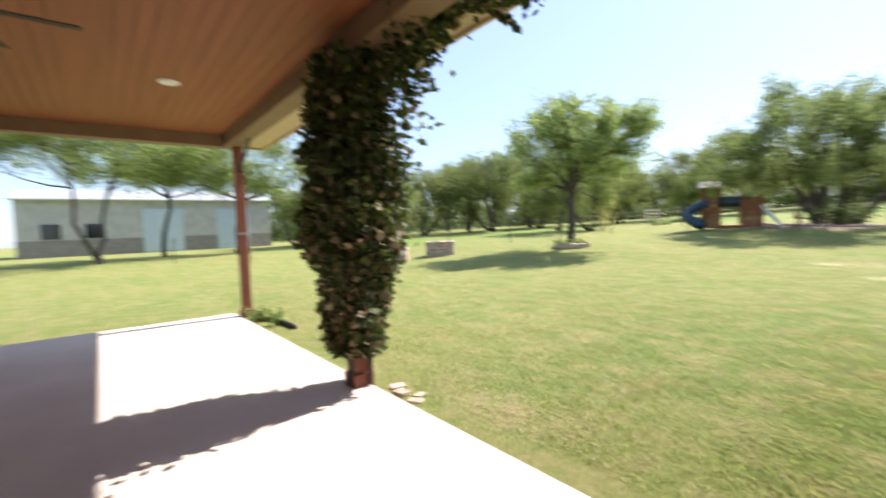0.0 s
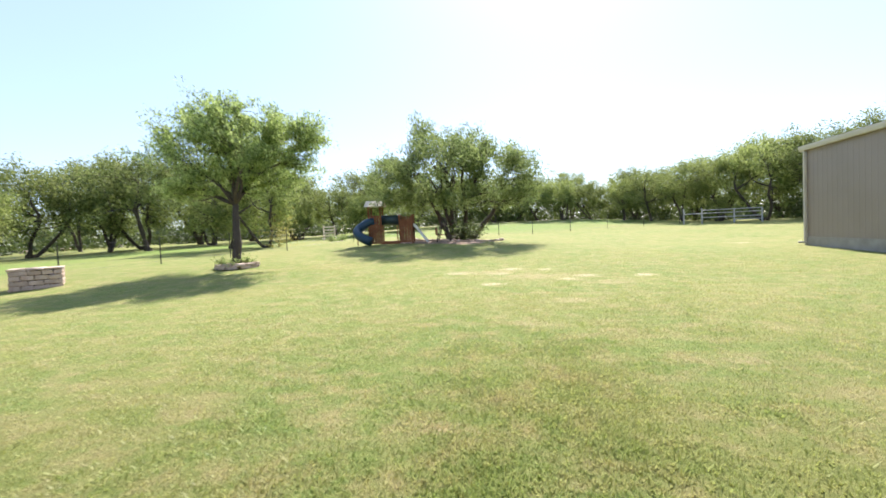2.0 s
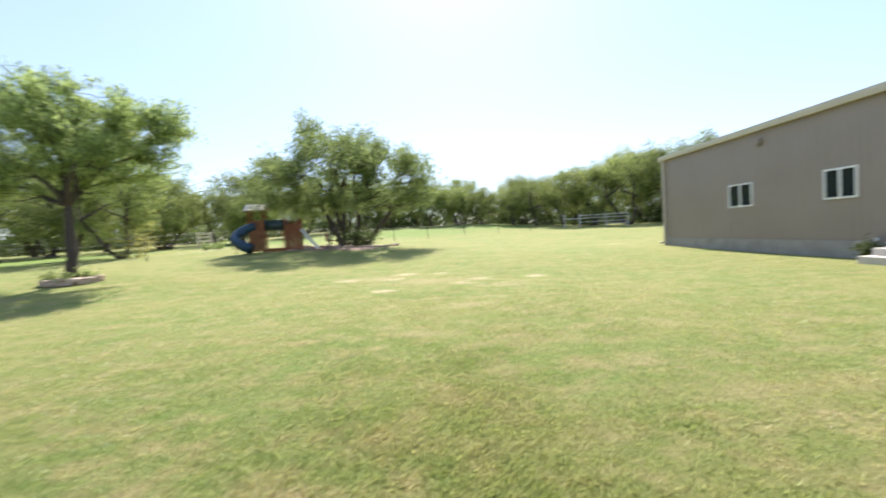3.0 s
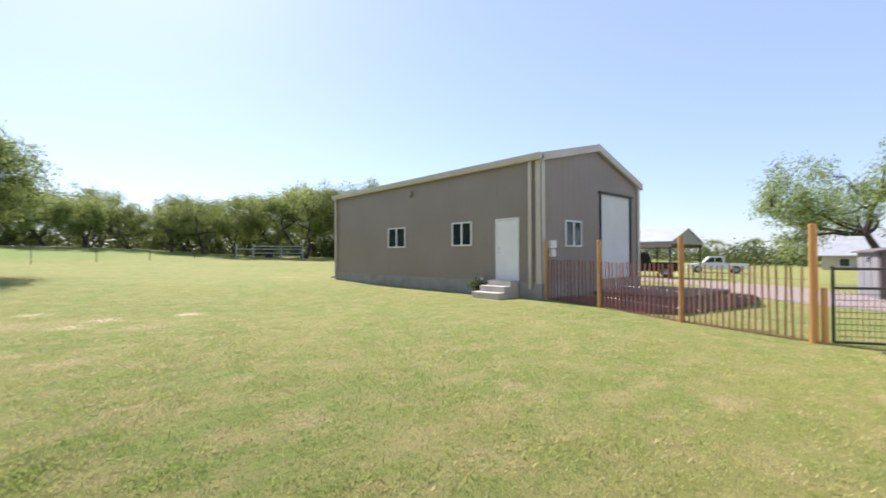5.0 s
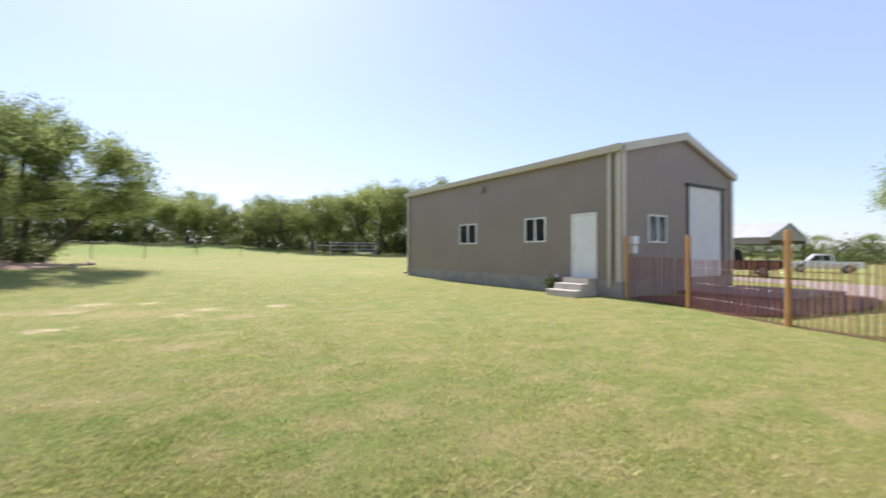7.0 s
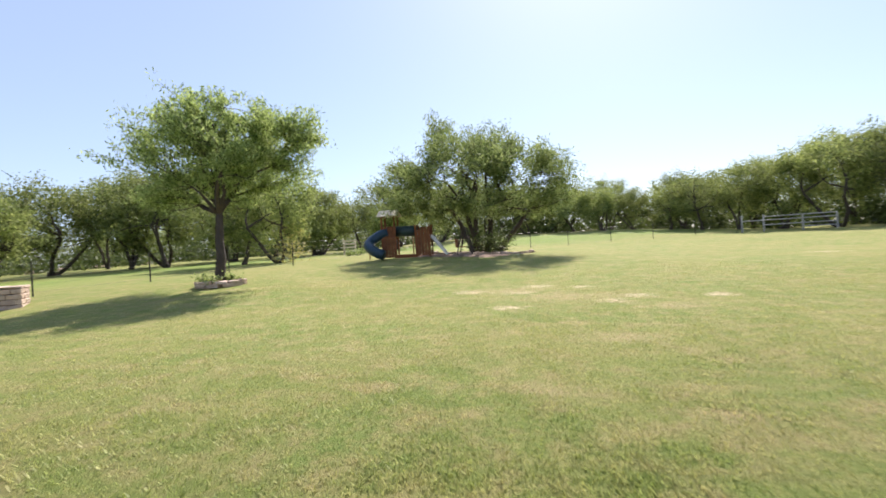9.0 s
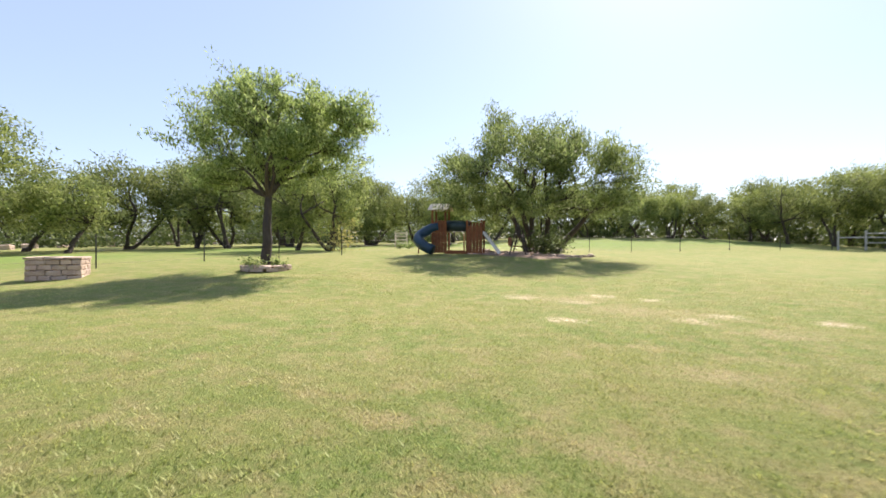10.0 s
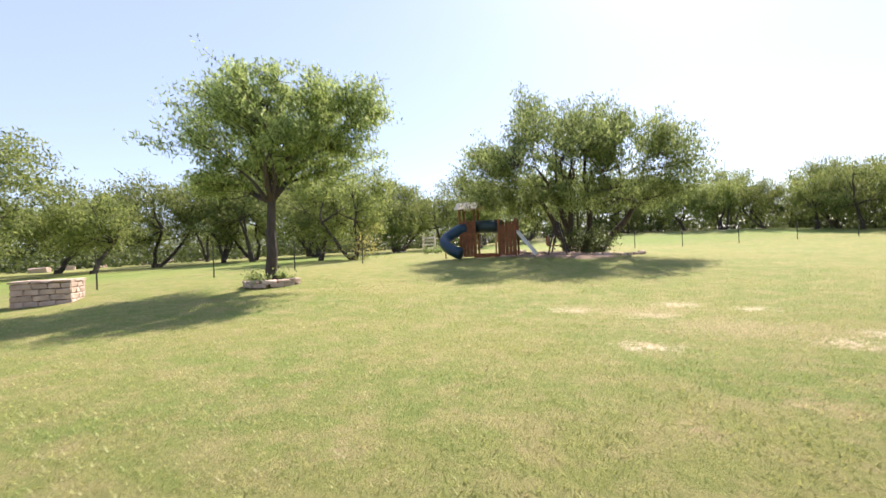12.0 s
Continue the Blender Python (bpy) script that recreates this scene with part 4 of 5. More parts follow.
def wire_fence():
    t = thing("wire_fence", -18.4, 3.6, 0, "thin wire fence on dark steel T-posts", "wire fence")
    pts = []
    for (xa, ya), (xb, yb) in zip(FENCE, FENCE[1:]):
        n = max(1, round(math.hypot(xb - xa, yb - ya) / 4.2))
        pts += [(xa + (xb - xa) * k / n, ya + (yb - ya) * k / n) for k in range(n)]
    pts.append(FENCE[-1])
    src = None
    for x, y in pts:
        lx, ly, lz = x + 18.4, y - 3.6, g(x, y)
        if src is None:
            bm = boxes((-0.025, -0.004, -0.2, 0.025, 0.004, 1.3), (-0.004, 0.004, -0.2, 0.004, 0.04, 1.3))
            src = part("t_post", bm, M_TPOST, t)
            o = src
        else:
            o = src.copy()
            scene.collection.objects.link(o)
        o.location = (lx, ly, lz)
    for h in (0.15, 0.42, 0.68, 0.95, 1.2):
        for (xa, ya), (xb, yb) in zip(pts, pts[1:]):
            bm = bmesh.new()
            tube(bm, [(xa + 18.4, ya - 3.6 - 0.03, g(xa, ya) + h), (xb + 18.4, yb - 3.6 - 0.03, g(xb, yb) + h)], 0.003, 3, False)
            part("wire", bm, M_WIRE, t)


wire_fence()
M_PIPE = mat("pale_grey_pipe", (0.42, 0.42, 0.41), 0.5, (0.3, 0.29, 0.28), 4, 0, 0.3)
t = thing("pipe_fence", 14.4, 36.4, g(14.4, 36.4), "pale grey pipe fence panels before the woods", "pipe fence", rz=-8)
for k, (px, h) in enumerate(((0, 1.45), (1.55, 1.45), (4.2, 1.25), (6.4, 1.25))):
    part("pipe_post", tubes(([(px, 0, -0.5), (px, 0, h)], 0.07)), M_PIPE, t)
for z, xa in ((1.25, 1.55), (0.95, 0), (0.55, 1.55), (0.25, 4.2)):
    part("rail", tubes(([(xa, 0, z), (6.4, 0, z)], 0.045)), M_PIPE, t)


# ---- yard fence and gate ----
def slat_panel(xa, ya, xb, yb, label, material, pitch):
    ln = math.hypot(xb - xa, yb - ya)
    t = thing("slat_fence_panel", xa, ya, 0, label, "fence", "slat fence panels", rz=math.degrees(math.atan2(yb - ya, xb - xa)))
    n = int(ln / pitch)
    src = None
    rng = random.Random(int(xa * 100))
    for k in range(n):
        f = (k + 0.5) / n
        z = g(xa + (xb - xa) * f, ya + (yb - ya) * f)
        if src is None:
            w = 0.018
            src = part("slat", boxes((-w, -0.006, 0.03, w, 0.006, 1.19), bevel=0.003), material, t)
            o = src
        else:
            o = src.copy()
            scene.collection.objects.link(o)
        o.matrix_basis = pose(f * ln, 0, z + rng.uniform(-0.015, 0.015), 0, rng.uniform(-1.4, 1.4), 0)
    for z in (0.28, 0.62, 0.98):
        part("wire", tubes(([(0, 0.01, z + g(xa, ya)), (ln, 0.01, z + g(xb, yb))], 0.0035), n=4), M_WIRE if material is M_SLAT_TAN else M_PIPE, t, "thin binding wire")
    part("bottom_rail", tubes(([(0, 0, 0.02 + g(xa, ya)), (ln, 0, 0.02 + g(xb, yb))], 0.012), n=5), M_RUST, t)


def timber_post(x, y, h, r=0.058):
    t = thing("timber_post", x, y, g(x, y) - 0.1, "round honey-stained timber fence post", "post", "timber fence posts")
    bm = bmesh.new()
    tube(bm, [(0, 0, 0), (0.004, 0, h * 0.5), (0, 0.004, h + 0.08), (0, 0.003, h + 0.10)], [r, r * 0.98, r * 0.96, r * 0.80], 14)
    part("pole", bm, M_POST, t)


POSTS = [(11.98, -1.0), (11.55, -2.92), (10.65, -5.2), (9.84, -7.4)]
M_SLAT = mat("rust_red_slats", (0.24, 0.085, 0.05), 0.8, (0.15, 0.055, 0.035), 9, 0, 0, 60, random_hue=0.2)
M_SLAT_TAN = mat("weathered_tan_slats", (0.30, 0.165, 0.08), 0.8, (0.20, 0.11, 0.052), 9, 0, 0, 60, random_hue=0.2)
for (xa, ya), (xb, yb), m_, lb in zip(POSTS, POSTS[1:], (M_SLAT, M_SLAT, M_SLAT_TAN), ("rust-red wooden slat fence bound with wire", "rust-red wooden slat fence bound with wire", "weathered tan slat fence bound with wire")):
    slat_panel(xa, ya, xb, yb, lb, m_, 0.116 if m_ is M_SLAT_TAN else 0.124)
for (px, py), ph in zip(POSTS, (1.75, 1.75, 1.78, 1.85)):
    timber_post(px, py, ph)
timber_post(9.86, -7.525, 0.86, 0.045)
timber_post(10.80, -8.70, 1.95, 0.072)


def gate():
    xa, ya, xb, yb = 9.88, -7.62, 10.40, -8.50
    ln = math.hypot(xb - xa, yb - ya)
    t = thing("garden_gate", xa, ya, g(xa, ya) + 0.02, "black steel garden gate with wire mesh, closed", "gate", rz=math.degrees(math.atan2(yb - ya, xb - xa)))
    part("gate_frame", tubes(([(0, 0, 0.02), (0, 0, 1.17)], 0.024), ([(ln, 0, 0.02), (ln, 0, 1.14)], 0.024), ([(0, 0, 1.13), (ln, 0, 1.13)], 0.02), ([(0, 0, 0.84), (ln, 0, 0.84)], 0.02), ([(0, 0, 0.02), (ln, 0, 0.02)], 0.02)), M_BLACK, t)
    for k in range(1, 14):
        part("mesh_wire", tubes(([(ln * k / 14, 0, 0.02), (ln * k / 14, 0, 0.84)], 0.004), n=4), M_BLACK, t)
    for k in range(1, 9):
        part("mesh_wire", tubes(([(0, 0, 0.02 + 0.091 * k), (ln, 0, 0.02 + 0.091 * k)], 0.004), n=4), M_BLACK, t)
    part("latch", boxes((ln - 0.05, -0.012, 1.03, ln + 0.24, 0.012, 1.05), (ln + 0.05, -0.02, 1.01, ln + 0.09, 0.02, 1.07), bevel=0.004), M_PIPE, t, "bright steel latch")


gate()


# ---- drive, shed, carport and vehicles ----
M_GRAVEL = mat("grey_pink_gravel", (0.31, 0.255, 0.235), 0.95, (0.22, 0.18, 0.17), 3, 0.02, 0, 70)


def strip(name, pts, width, lift, material, label, category):
    vs, fs = [], []
    for i, (x, y) in enumerate(pts):
        d = Vector((pts[min(i + 1, len(pts) - 1)][0] - pts[max(i - 1, 0)][0], pts[min(i + 1, len(pts) - 1)][1] - pts[max(i - 1, 0)][1])).normalized()
        w = width * (1 + 0.04 * math.sin(i * 2.1))
        for s in (-1, -0.5, 0, 0.5, 1):
            px, py = x - d.y * w * s / 2, y + d.x * w * s / 2
            vs.append((px, py, g(px, py) + lift * (1 - abs(s) * 0.6)))
        if i:
            b = 5 * i
            fs += [(b - 5 + k, b + k, b + k + 1, b - 4 + k) for k in range(4)]
    return tagged(raw(name, vs, fs, material), label, category, kind="structure")


strip("driveway", [(17.4, -24), (17.3, -16), (17.4, -10), (18.2, -7.4), (21, -5.0), (24, -3.0), (26.2, 0.2), (27.2, 5), (27.4, 10), (27.4, 16)], 4.0, 0.03, M_GRAVEL, "pinkish grey gravel driveway", "driveway")
# darker than the other concrete: the gable's shade is mixed into the colour
M_APRON = mat("shade_darkened_apron_concrete", (0.22, 0.17, 0.165), 0.9, (0.15, 0.11, 0.105), 1.6, 0.004, 0, 70)
tagged(part("concrete_apron", boxes((14.6, -4.0, -0.25, 18.6, -1.03, 0.14), bevel=0.02), M_APRON), "grey-brown concrete apron coloured dark for the workshop's shade before the roll-up door", "apron", kind="structure")
# red-brown ground cut to the workshop's cast shadow, shade included in its colour
M_SHADOW_DIRT = mat("red_brown_shadow_dirt", (0.19, 0.085, 0.065), 0.95, (0.13, 0.06, 0.05), 2.5, 0.02, 0, 60)
edge = [(12.02, -0.95), (11.86, -2.8), (11.2, -4.1), (12.2, -4.9), (14.3, -5.3), (15.9, -5.3), (17.6, -5.0), (19.0, -4.6), (19.4, -4.0), (18.62, -1.03)]
cx, cy = 15.2, -2.6
ring = [(cx + (x - cx) * f, cy + (y - cy) * f) for f in (0.0, 0.45, 0.8, 1.0) for x, y in edge]
shadow_v = [(x, y, g(x, y) + (0.055 if k < 30 else 0.03)) for k, (x, y) in enumerate(ring)]
shadow_f = [(r * 10 + k, r * 10 + k + 1, r * 10 + k + 11, r * 10 + k + 10) for r in range(3) for k in range(9)]
tagged(raw("dirt_strip", shadow_v, shadow_f, M_SHADOW_DIRT), "red-brown dirt shaped and darkened as the workshop's shadow beside the concrete apron", "dirt", kind="structure")
M_SHED = mat("grey_brown_plastic_panels", (0.17, 0.14, 0.13), 0.6, (0.13, 0.11, 0.10), 2, 0, 0, 40)
M_SHED_L = mat("pale_grey_plastic_panels", (0.24, 0.24, 0.265), 0.6, (0.20, 0.20, 0.22), 2, 0, 0, 40)


def shed():
    t = thing("storage_shed", 20.9, -8.35, -0.20, "grey and brown storage shed with a low domed roof", "shed", rz=17)
    part("base_slab", boxes((-1.35, -1.25, -0.2, 1.35, 1.25, 0.10), bevel=0.02), M_PATIO, t, "pale concrete base")
    part("body", boxes((-1.15, -1.1, 0.10, 1.15, 1.1, 1.66), bevel=0.02), M_SHED, t)
    for k in range(4):
        part("wall_panel", boxes((-1.17, -1.05 + 0.53 * k, 0.14, -1.15, -0.55 + 0.53 * k, 1.60), bevel=0.006), M_SHED, t)
    for k in range(3):
        part("wall_panel", boxes((-1.05 + 0.72 * k, 1.1, 0.14, -0.38 + 0.72 * k, 1.125, 1.60), bevel=0.006), M_SHED_L, t, "pale grey side panel")
    arc = [(-1.25 + 2.5 * k / 10, 1.64 + 0.16 * math.sin(math.pi * k / 10)) for k in range(11)]
    part("roof", prism(bmesh.new(), arc + [(1.25, 1.60), (-1.25, 1.60)], "x", -1.25, 1.25), M_SHED, t)
    part("handle", tubes(([(-0.35, 1.14, 1.45), (-0.34, 1.17, 1.36), (-0.26, 1.18, 1.32), (-0.18, 1.17, 1.36), (-0.17, 1.14, 1.45)], 0.014)), M_BLACK, t)


shed()


M_PORT = mat("taupe_carport_steel", (0.33, 0.29, 0.265), 0.5, (0.27, 0.24, 0.22), 1.5)


def carport():
    t = thing("steel_carport", 35.4, 6.4, g(35.4, 6.4) + 0.3, "open carport with a pale metal gable roof", "carport")
    w, d = 3.0, 3.3
    for px in (-w + 0.1, w - 0.1):
        for py in (-d + 0.1, 0, d - 0.1):
            part("leg", boxes((px - 0.05, py - 0.05, -0.9, px + 0.05, py + 0.05, 2.25)), M_BLACK, t)
    for s in (-1, 1):
        part("roof_sheet", prism(bmesh.new(), [(0, 3.26), (s * (w + 0.12), 2.24), (s * (w + 0.12), 2.30), (0, 3.32)], "y", -d - 0.1, d + 0.1), M_ROOF, t, "pale metal roof")
        part("gable_sheet", prism(bmesh.new(), [(-w, 2.24), (w, 2.24), (0, 3.24)], "y", s * d - 0.02, s * d + 0.02), M_PORT, t)
        part("side_band", boxes((s * w - 0.03, -d, 1.88, s * w + 0.03, d, 2.24)), M_PORT, t, "taupe side band under the eave")
        part("end_beam", boxes((-w, s * d - 0.06, 2.12, w, s * d + 0.06, 2.235)), M_PORT, t)


def pickup(x, y, rz, body_mat, label, name="pickup_truck"):
    t = thing(name, x, y, g(x, y), label, "pickup truck", rz=rz)
    side = [(-2.85, 0.55), (-2.9, 0.95), (-2.85, 1.08), (-0.75, 1.08), (-0.72, 1.12), (1.35, 1.12), (2.55, 1.0), (2.85, 0.82), (2.88, 0.5), (2.4, 0.42), (-2.4, 0.42)]
    bm = prism(bmesh.new(), side, "y", -0.95, 0.95)
    bmesh.ops.bevel(bm, geom=list(bm.edges), offset=0.05, segments=2, affect='EDGES')
    part("body", bm, body_mat, t)
    cab = prism(bmesh.new(), [(-0.75, 1.08), (-0.62, 1.78), (-0.4, 1.86), (0.75, 1.86), (1.4, 1.12)], "y", -0.86, 0.86)
    bmesh.ops.bevel(cab, geom=list(cab.edges), offset=0.06, segments=2, affect='EDGES')
    part("cab", cab, body_mat, t)
    for s in (-1, 1):
        for poly in ([(-0.52, 1.2), (-0.42, 1.72), (0.18, 1.72), (0.18, 1.2)], [(0.26, 1.2), (0.26, 1.72), (0.70, 1.72), (1.12, 1.2)]):
            part("side_window", prism(bmesh.new(), poly, "y", s * 0.862 - 0.004, s * 0.862 + 0.008 * s), M_GLASS, t)
        part("mirror", boxes((1.0, s * 1.0 - 0.08, 1.18, 1.12, s * 1.0 + 0.08, 1.36), bevel=0.02), M_BLACK, t)
        part("tail_light", boxes((-2.93, s * 0.86 - 0.06, 0.75, -2.86, s * 0.86 + 0.06, 1.02)), M_RED, t)
        part("headlight", boxes((2.78, s * 0.78 - 0.12, 0.70, 2.9, s * 0.78 + 0.12, 0.86), bevel=0.02), M_PIPE, t)
        for wx in (-1.75, 1.85):
            wb = bmesh.new()
            bmesh.ops.create_cone(wb, cap_ends=True, segments=20, radius1=0.40, radius2=0.40, depth=0.26, matrix=Matrix.Translation((wx, s * 0.86, 0.40)) @ Matrix.Rotation(math.pi / 2, 4, 'X'))
            wh = part("wheel", wb, M_BLACK, t, "black tyre")
            rb = bmesh.new()
            bmesh.ops.create_cone(rb, cap_ends=True, segments=16, radius1=0.23, radius2=0.21, depth=0.03, matrix=Matrix.Translation((wx, s * 0.995, 0.40)) @ Matrix.Rotation(math.pi / 2, 4, 'X'))
            part("rim", rb, M_PIPE, wh, "silver rim")
    part("bumper", boxes((-3.0, -0.9, 0.5, -2.86, 0.9, 0.68), bevel=0.02), M_PIPE, t)
    part("bed_floor", boxes((-2.75, -0.8, 1.081, -0.85, 0.8, 1.09)), M_BLACK, t)


M_RED = mat("red_lens", (0.35, 0.02, 0.015), 0.3)
M_CARPAINT_B = mat("black_car_paint", (0.012, 0.012, 0.014), 0.2, (0.016, 0.016, 0.018), 2, spec=0.6)
M_CARPAINT_W = mat("white_car_paint", (0.72, 0.73, 0.74), 0.25, (0.66, 0.67, 0.68), 2, spec=0.6)
carport()
pickup(35.2, 6.4, 110, M_CARPAINT_B, "black pickup truck parked under the carport")
pickup(56.4, 7.3, 113, M_CARPAINT_W, "white crew-cab pickup truck parked on the drive")


# ---- west barn ----
def barn():
    t = thing("metal_barn", -55.5, -7.0, g(-50, -7.0), "long white and grey metal barn with a pale roof", "barn", rz=0)
    part("wall", boxes((-6, -10.5, -0.4, 5.0, 10.5, 5.1)), M_BARN, t)
    for s in (-1, 1):
        part("roof", prism(bmesh.new(), [(-0.5, 6.4), (-0.5 + s * 6.0, 5.02), (-0.5 + s * 6.0, 5.14), (-0.5, 6.52)], "y", -10.8, 10.8), M_ROOF, t, "pale metal roof")
    part("wainscot", boxes((5.0, -10.5, -0.4, 5.03, 10.5, 1.5)), M_BARN_D, t, "weathered grey wainscot")
    for py, w, h, m_, nm in ((0.2, 3.4, 4.2, M_BARN_L, "sliding_door"), (6.6, 3.2, 4.2, M_BARN_L, "sliding_door"), (-8.2, 1.3, 1.3, M_GLASS, "window"), (-5.2, 1.3, 1.3, M_GLASS, "window")):
        zb = 0.05 if nm == "sliding_door" else 1.6
        part(nm, boxes((5.03, py - w / 2, zb, 5.10, py + w / 2, zb + h)), m_, t)
    ribs = None
    for k in range(30):
        if ribs is None:
            ribs = part("rib", boxes((5.0, -10.4, 1.5, 5.04, -10.34, 5.05)), M_BARN, t)
        else:
            o = ribs.copy()
            scene.collection.objects.link(o)
            o.location.y = k * 0.71


M_BARN = mat("white_barn_siding", (0.50, 0.50, 0.49), 0.6, (0.38, 0.37, 0.36), 1.5)
M_BARN_D = mat("weathered_grey_wainscot", (0.28, 0.26, 0.25), 0.8, (0.20, 0.18, 0.17), 3)
M_BARN_L = mat("pale_blue_barn_door", (0.50, 0.58, 0.66), 0.5, (0.44, 0.52, 0.60), 2)
barn()


# ---- house, patio and planted bed ----
M_CEIL = mat("stained_cedar_ceiling", (0.30, 0.100, 0.038), 0.6, (0.22, 0.072, 0.028), 2, 0.001, 0, 40, stretch=(0.4, 6, 6))
M_BEAM = mat("painted_beam", (0.24, 0.155, 0.095), 0.6, (0.20, 0.125, 0.075), 3)
M_TANPAINT = mat("tan_painted_soffit", (0.60, 0.47, 0.33), 0.6, (0.54, 0.42, 0.29), 2)
M_REDPOST = mat("red_brown_stained_post", (0.26, 0.085, 0.05), 0.65, (0.18, 0.06, 0.035), 4, 0.002, 0, 50, stretch=(5, 5, 0.7))
M_HWALL = mat("white_house_siding", (0.74, 0.72, 0.68), 0.6, (0.68, 0.66, 0.62), 2)
PZ, BEAM, CEIL = 0.06, 3.08, 3.28
tagged(part("patio_floor", boxes((-8.1, -17.0, -0.3, 3.0, -9.97, PZ), bevel=0.015), M_PATIO), "pale pinkish concrete patio slab", "patio", kind="structure")


def ceiling_boards():
    bm = bmesh.new()
    y = -17.0
    while y < -10.2:
        box(bm, -7.7, y, CEIL, 3.0, y + 0.134, CEIL + 0.03)
        y += 0.14
    box(bm, -7.9, -17.0, CEIL + 0.034, 3.0, -9.4, CEIL + 0.08)
    return bm


tagged(part("ceiling", ceiling_boards(), M_CEIL), "orange-brown stained cedar board ceiling", "ceiling", kind="structure")
tagged(part("patio_roof", prism(bmesh.new(), [(-8.9, CEIL + 0.14), (-8.9, CEIL + 0.2), (-17.2, CEIL + 2.2), (-17.2, CEIL + 0.14)], "x", -8.3, 3.0), M_ROOF), "pale metal patio roof", "roof", kind="structure")
tagged(part("beam_1", boxes((-7.9, -10.06, BEAM, 3.0, -9.78, CEIL + 0.03), bevel=0.01), M_BEAM), "brown painted patio beam", "beam", kind="structure")
tagged(part("beam_2", boxes((-7.9, -17.0, BEAM, -7.66, -10.063, CEIL + 0.03), bevel=0.01), M_BEAM), "brown painted patio beam", "beam", kind="structure")
tagged(part("soffit", boxes((-8.25, -9.775, CEIL - 0.06, 3.0, -9.24, CEIL - 0.03), (-8.25, -17.0, CEIL - 0.06, -7.905, -9.86, CEIL - 0.03)), M_TANPAINT), "tan painted patio soffit", "soffit", kind="structure")
tagged(part("fascia", boxes((-8.28, -9.24, CEIL - 0.10, 3.0, -9.2, CEIL + 0.16), (-8.29, -17.0, CEIL - 0.10, -8.25, -9.2, CEIL + 0.16)), M_TANPAINT), "tan painted fascia board", "fascia", kind="structure")
lamp = thing("recessed_light", -5.1, -11.15, CEIL, "round white recessed ceiling light", "ceiling light")
bm = bmesh.new()
bmesh.ops.create_cone(bm, cap_ends=True, segments=24, radius1=0.10, radius2=0.11, depth=0.012, matrix=Matrix.Translation((0, 0, -0.006)))
part("trim_ring", bm, M_WHITE, lamp)


def patio_post(x, y, label, r=0.075):
    t = thing("patio_post", x, y, PZ - 0.02, label, "post", "patio posts")
    part("shaft", boxes((-r, -r, 0, r, r, BEAM - PZ + 0.02), bevel=0.012), M_REDPOST, t)
    part("base_trim", boxes((-r - 0.03, -r - 0.03, 0, r + 0.03, r + 0.03, 0.14), bevel=0.01), M_REDPOST, t)
    part("band", boxes((-r - 0.006, -r - 0.006, 1.48, r + 0.006, r + 0.006, 1.52)), M_PIPE, t, "thin pale band")


patio_post(-7.62, -9.86, "red-brown square patio post with a pale band")
patio_post(-2.9, -10.05, "red-brown square patio post wrapped in a climbing vine")
tagged(part("brace", tubes(([(-7.60, -9.86, 2.62), (-6.75, -9.86, 3.10)], 0.03)), M_BLACK, None), "thin dark metal bracket beside the patio post", "bracket")


def ceiling_fan():
    t = thing("ceiling_fan", -3.0, -12.55, CEIL, "dark brown ceiling fan at rest below the cedar ceiling", "ceiling fan")
    part("rod", tubes(([(0, 0, 0), (0, 0, -0.30)], 0.018)), M_BLACK, t)
    part("canopy", tubes(([(0, 0, 0), (0, 0, -0.05)], [0.075, 0.05]), n=16), M_BLACK, t)
    part("motor", tubes(([(0, 0, -0.28), (0, 0, -0.32), (0, 0, -0.42), (0, 0, -0.48)], [0.06, 0.12, 0.12, 0.05]), n=20), M_BLACK, t)
    for k in range(5):
        bm = boxes((0.14, -0.065, -0.008, 0.66, 0.065, 0.004), bevel=0.003)
        bmesh.ops.transform(bm, matrix=pose(0, 0, -0.37, 12, 0, 72 * k + 20), verts=bm.verts)
        part("blade", bm, M_BARK, t, "dark wooden blade")


ceiling_fan()

M_VINE = leaf_mat("dark_vine_leaves", (0.03, 0.05, 0.014), (0.13, 0.16, 0.04), 0.4)
M_VINE_DRY = leaf_mat("dry_vine_leaves", (0.20, 0.13, 0.07), (0.34, 0.28, 0.18), 0.3)


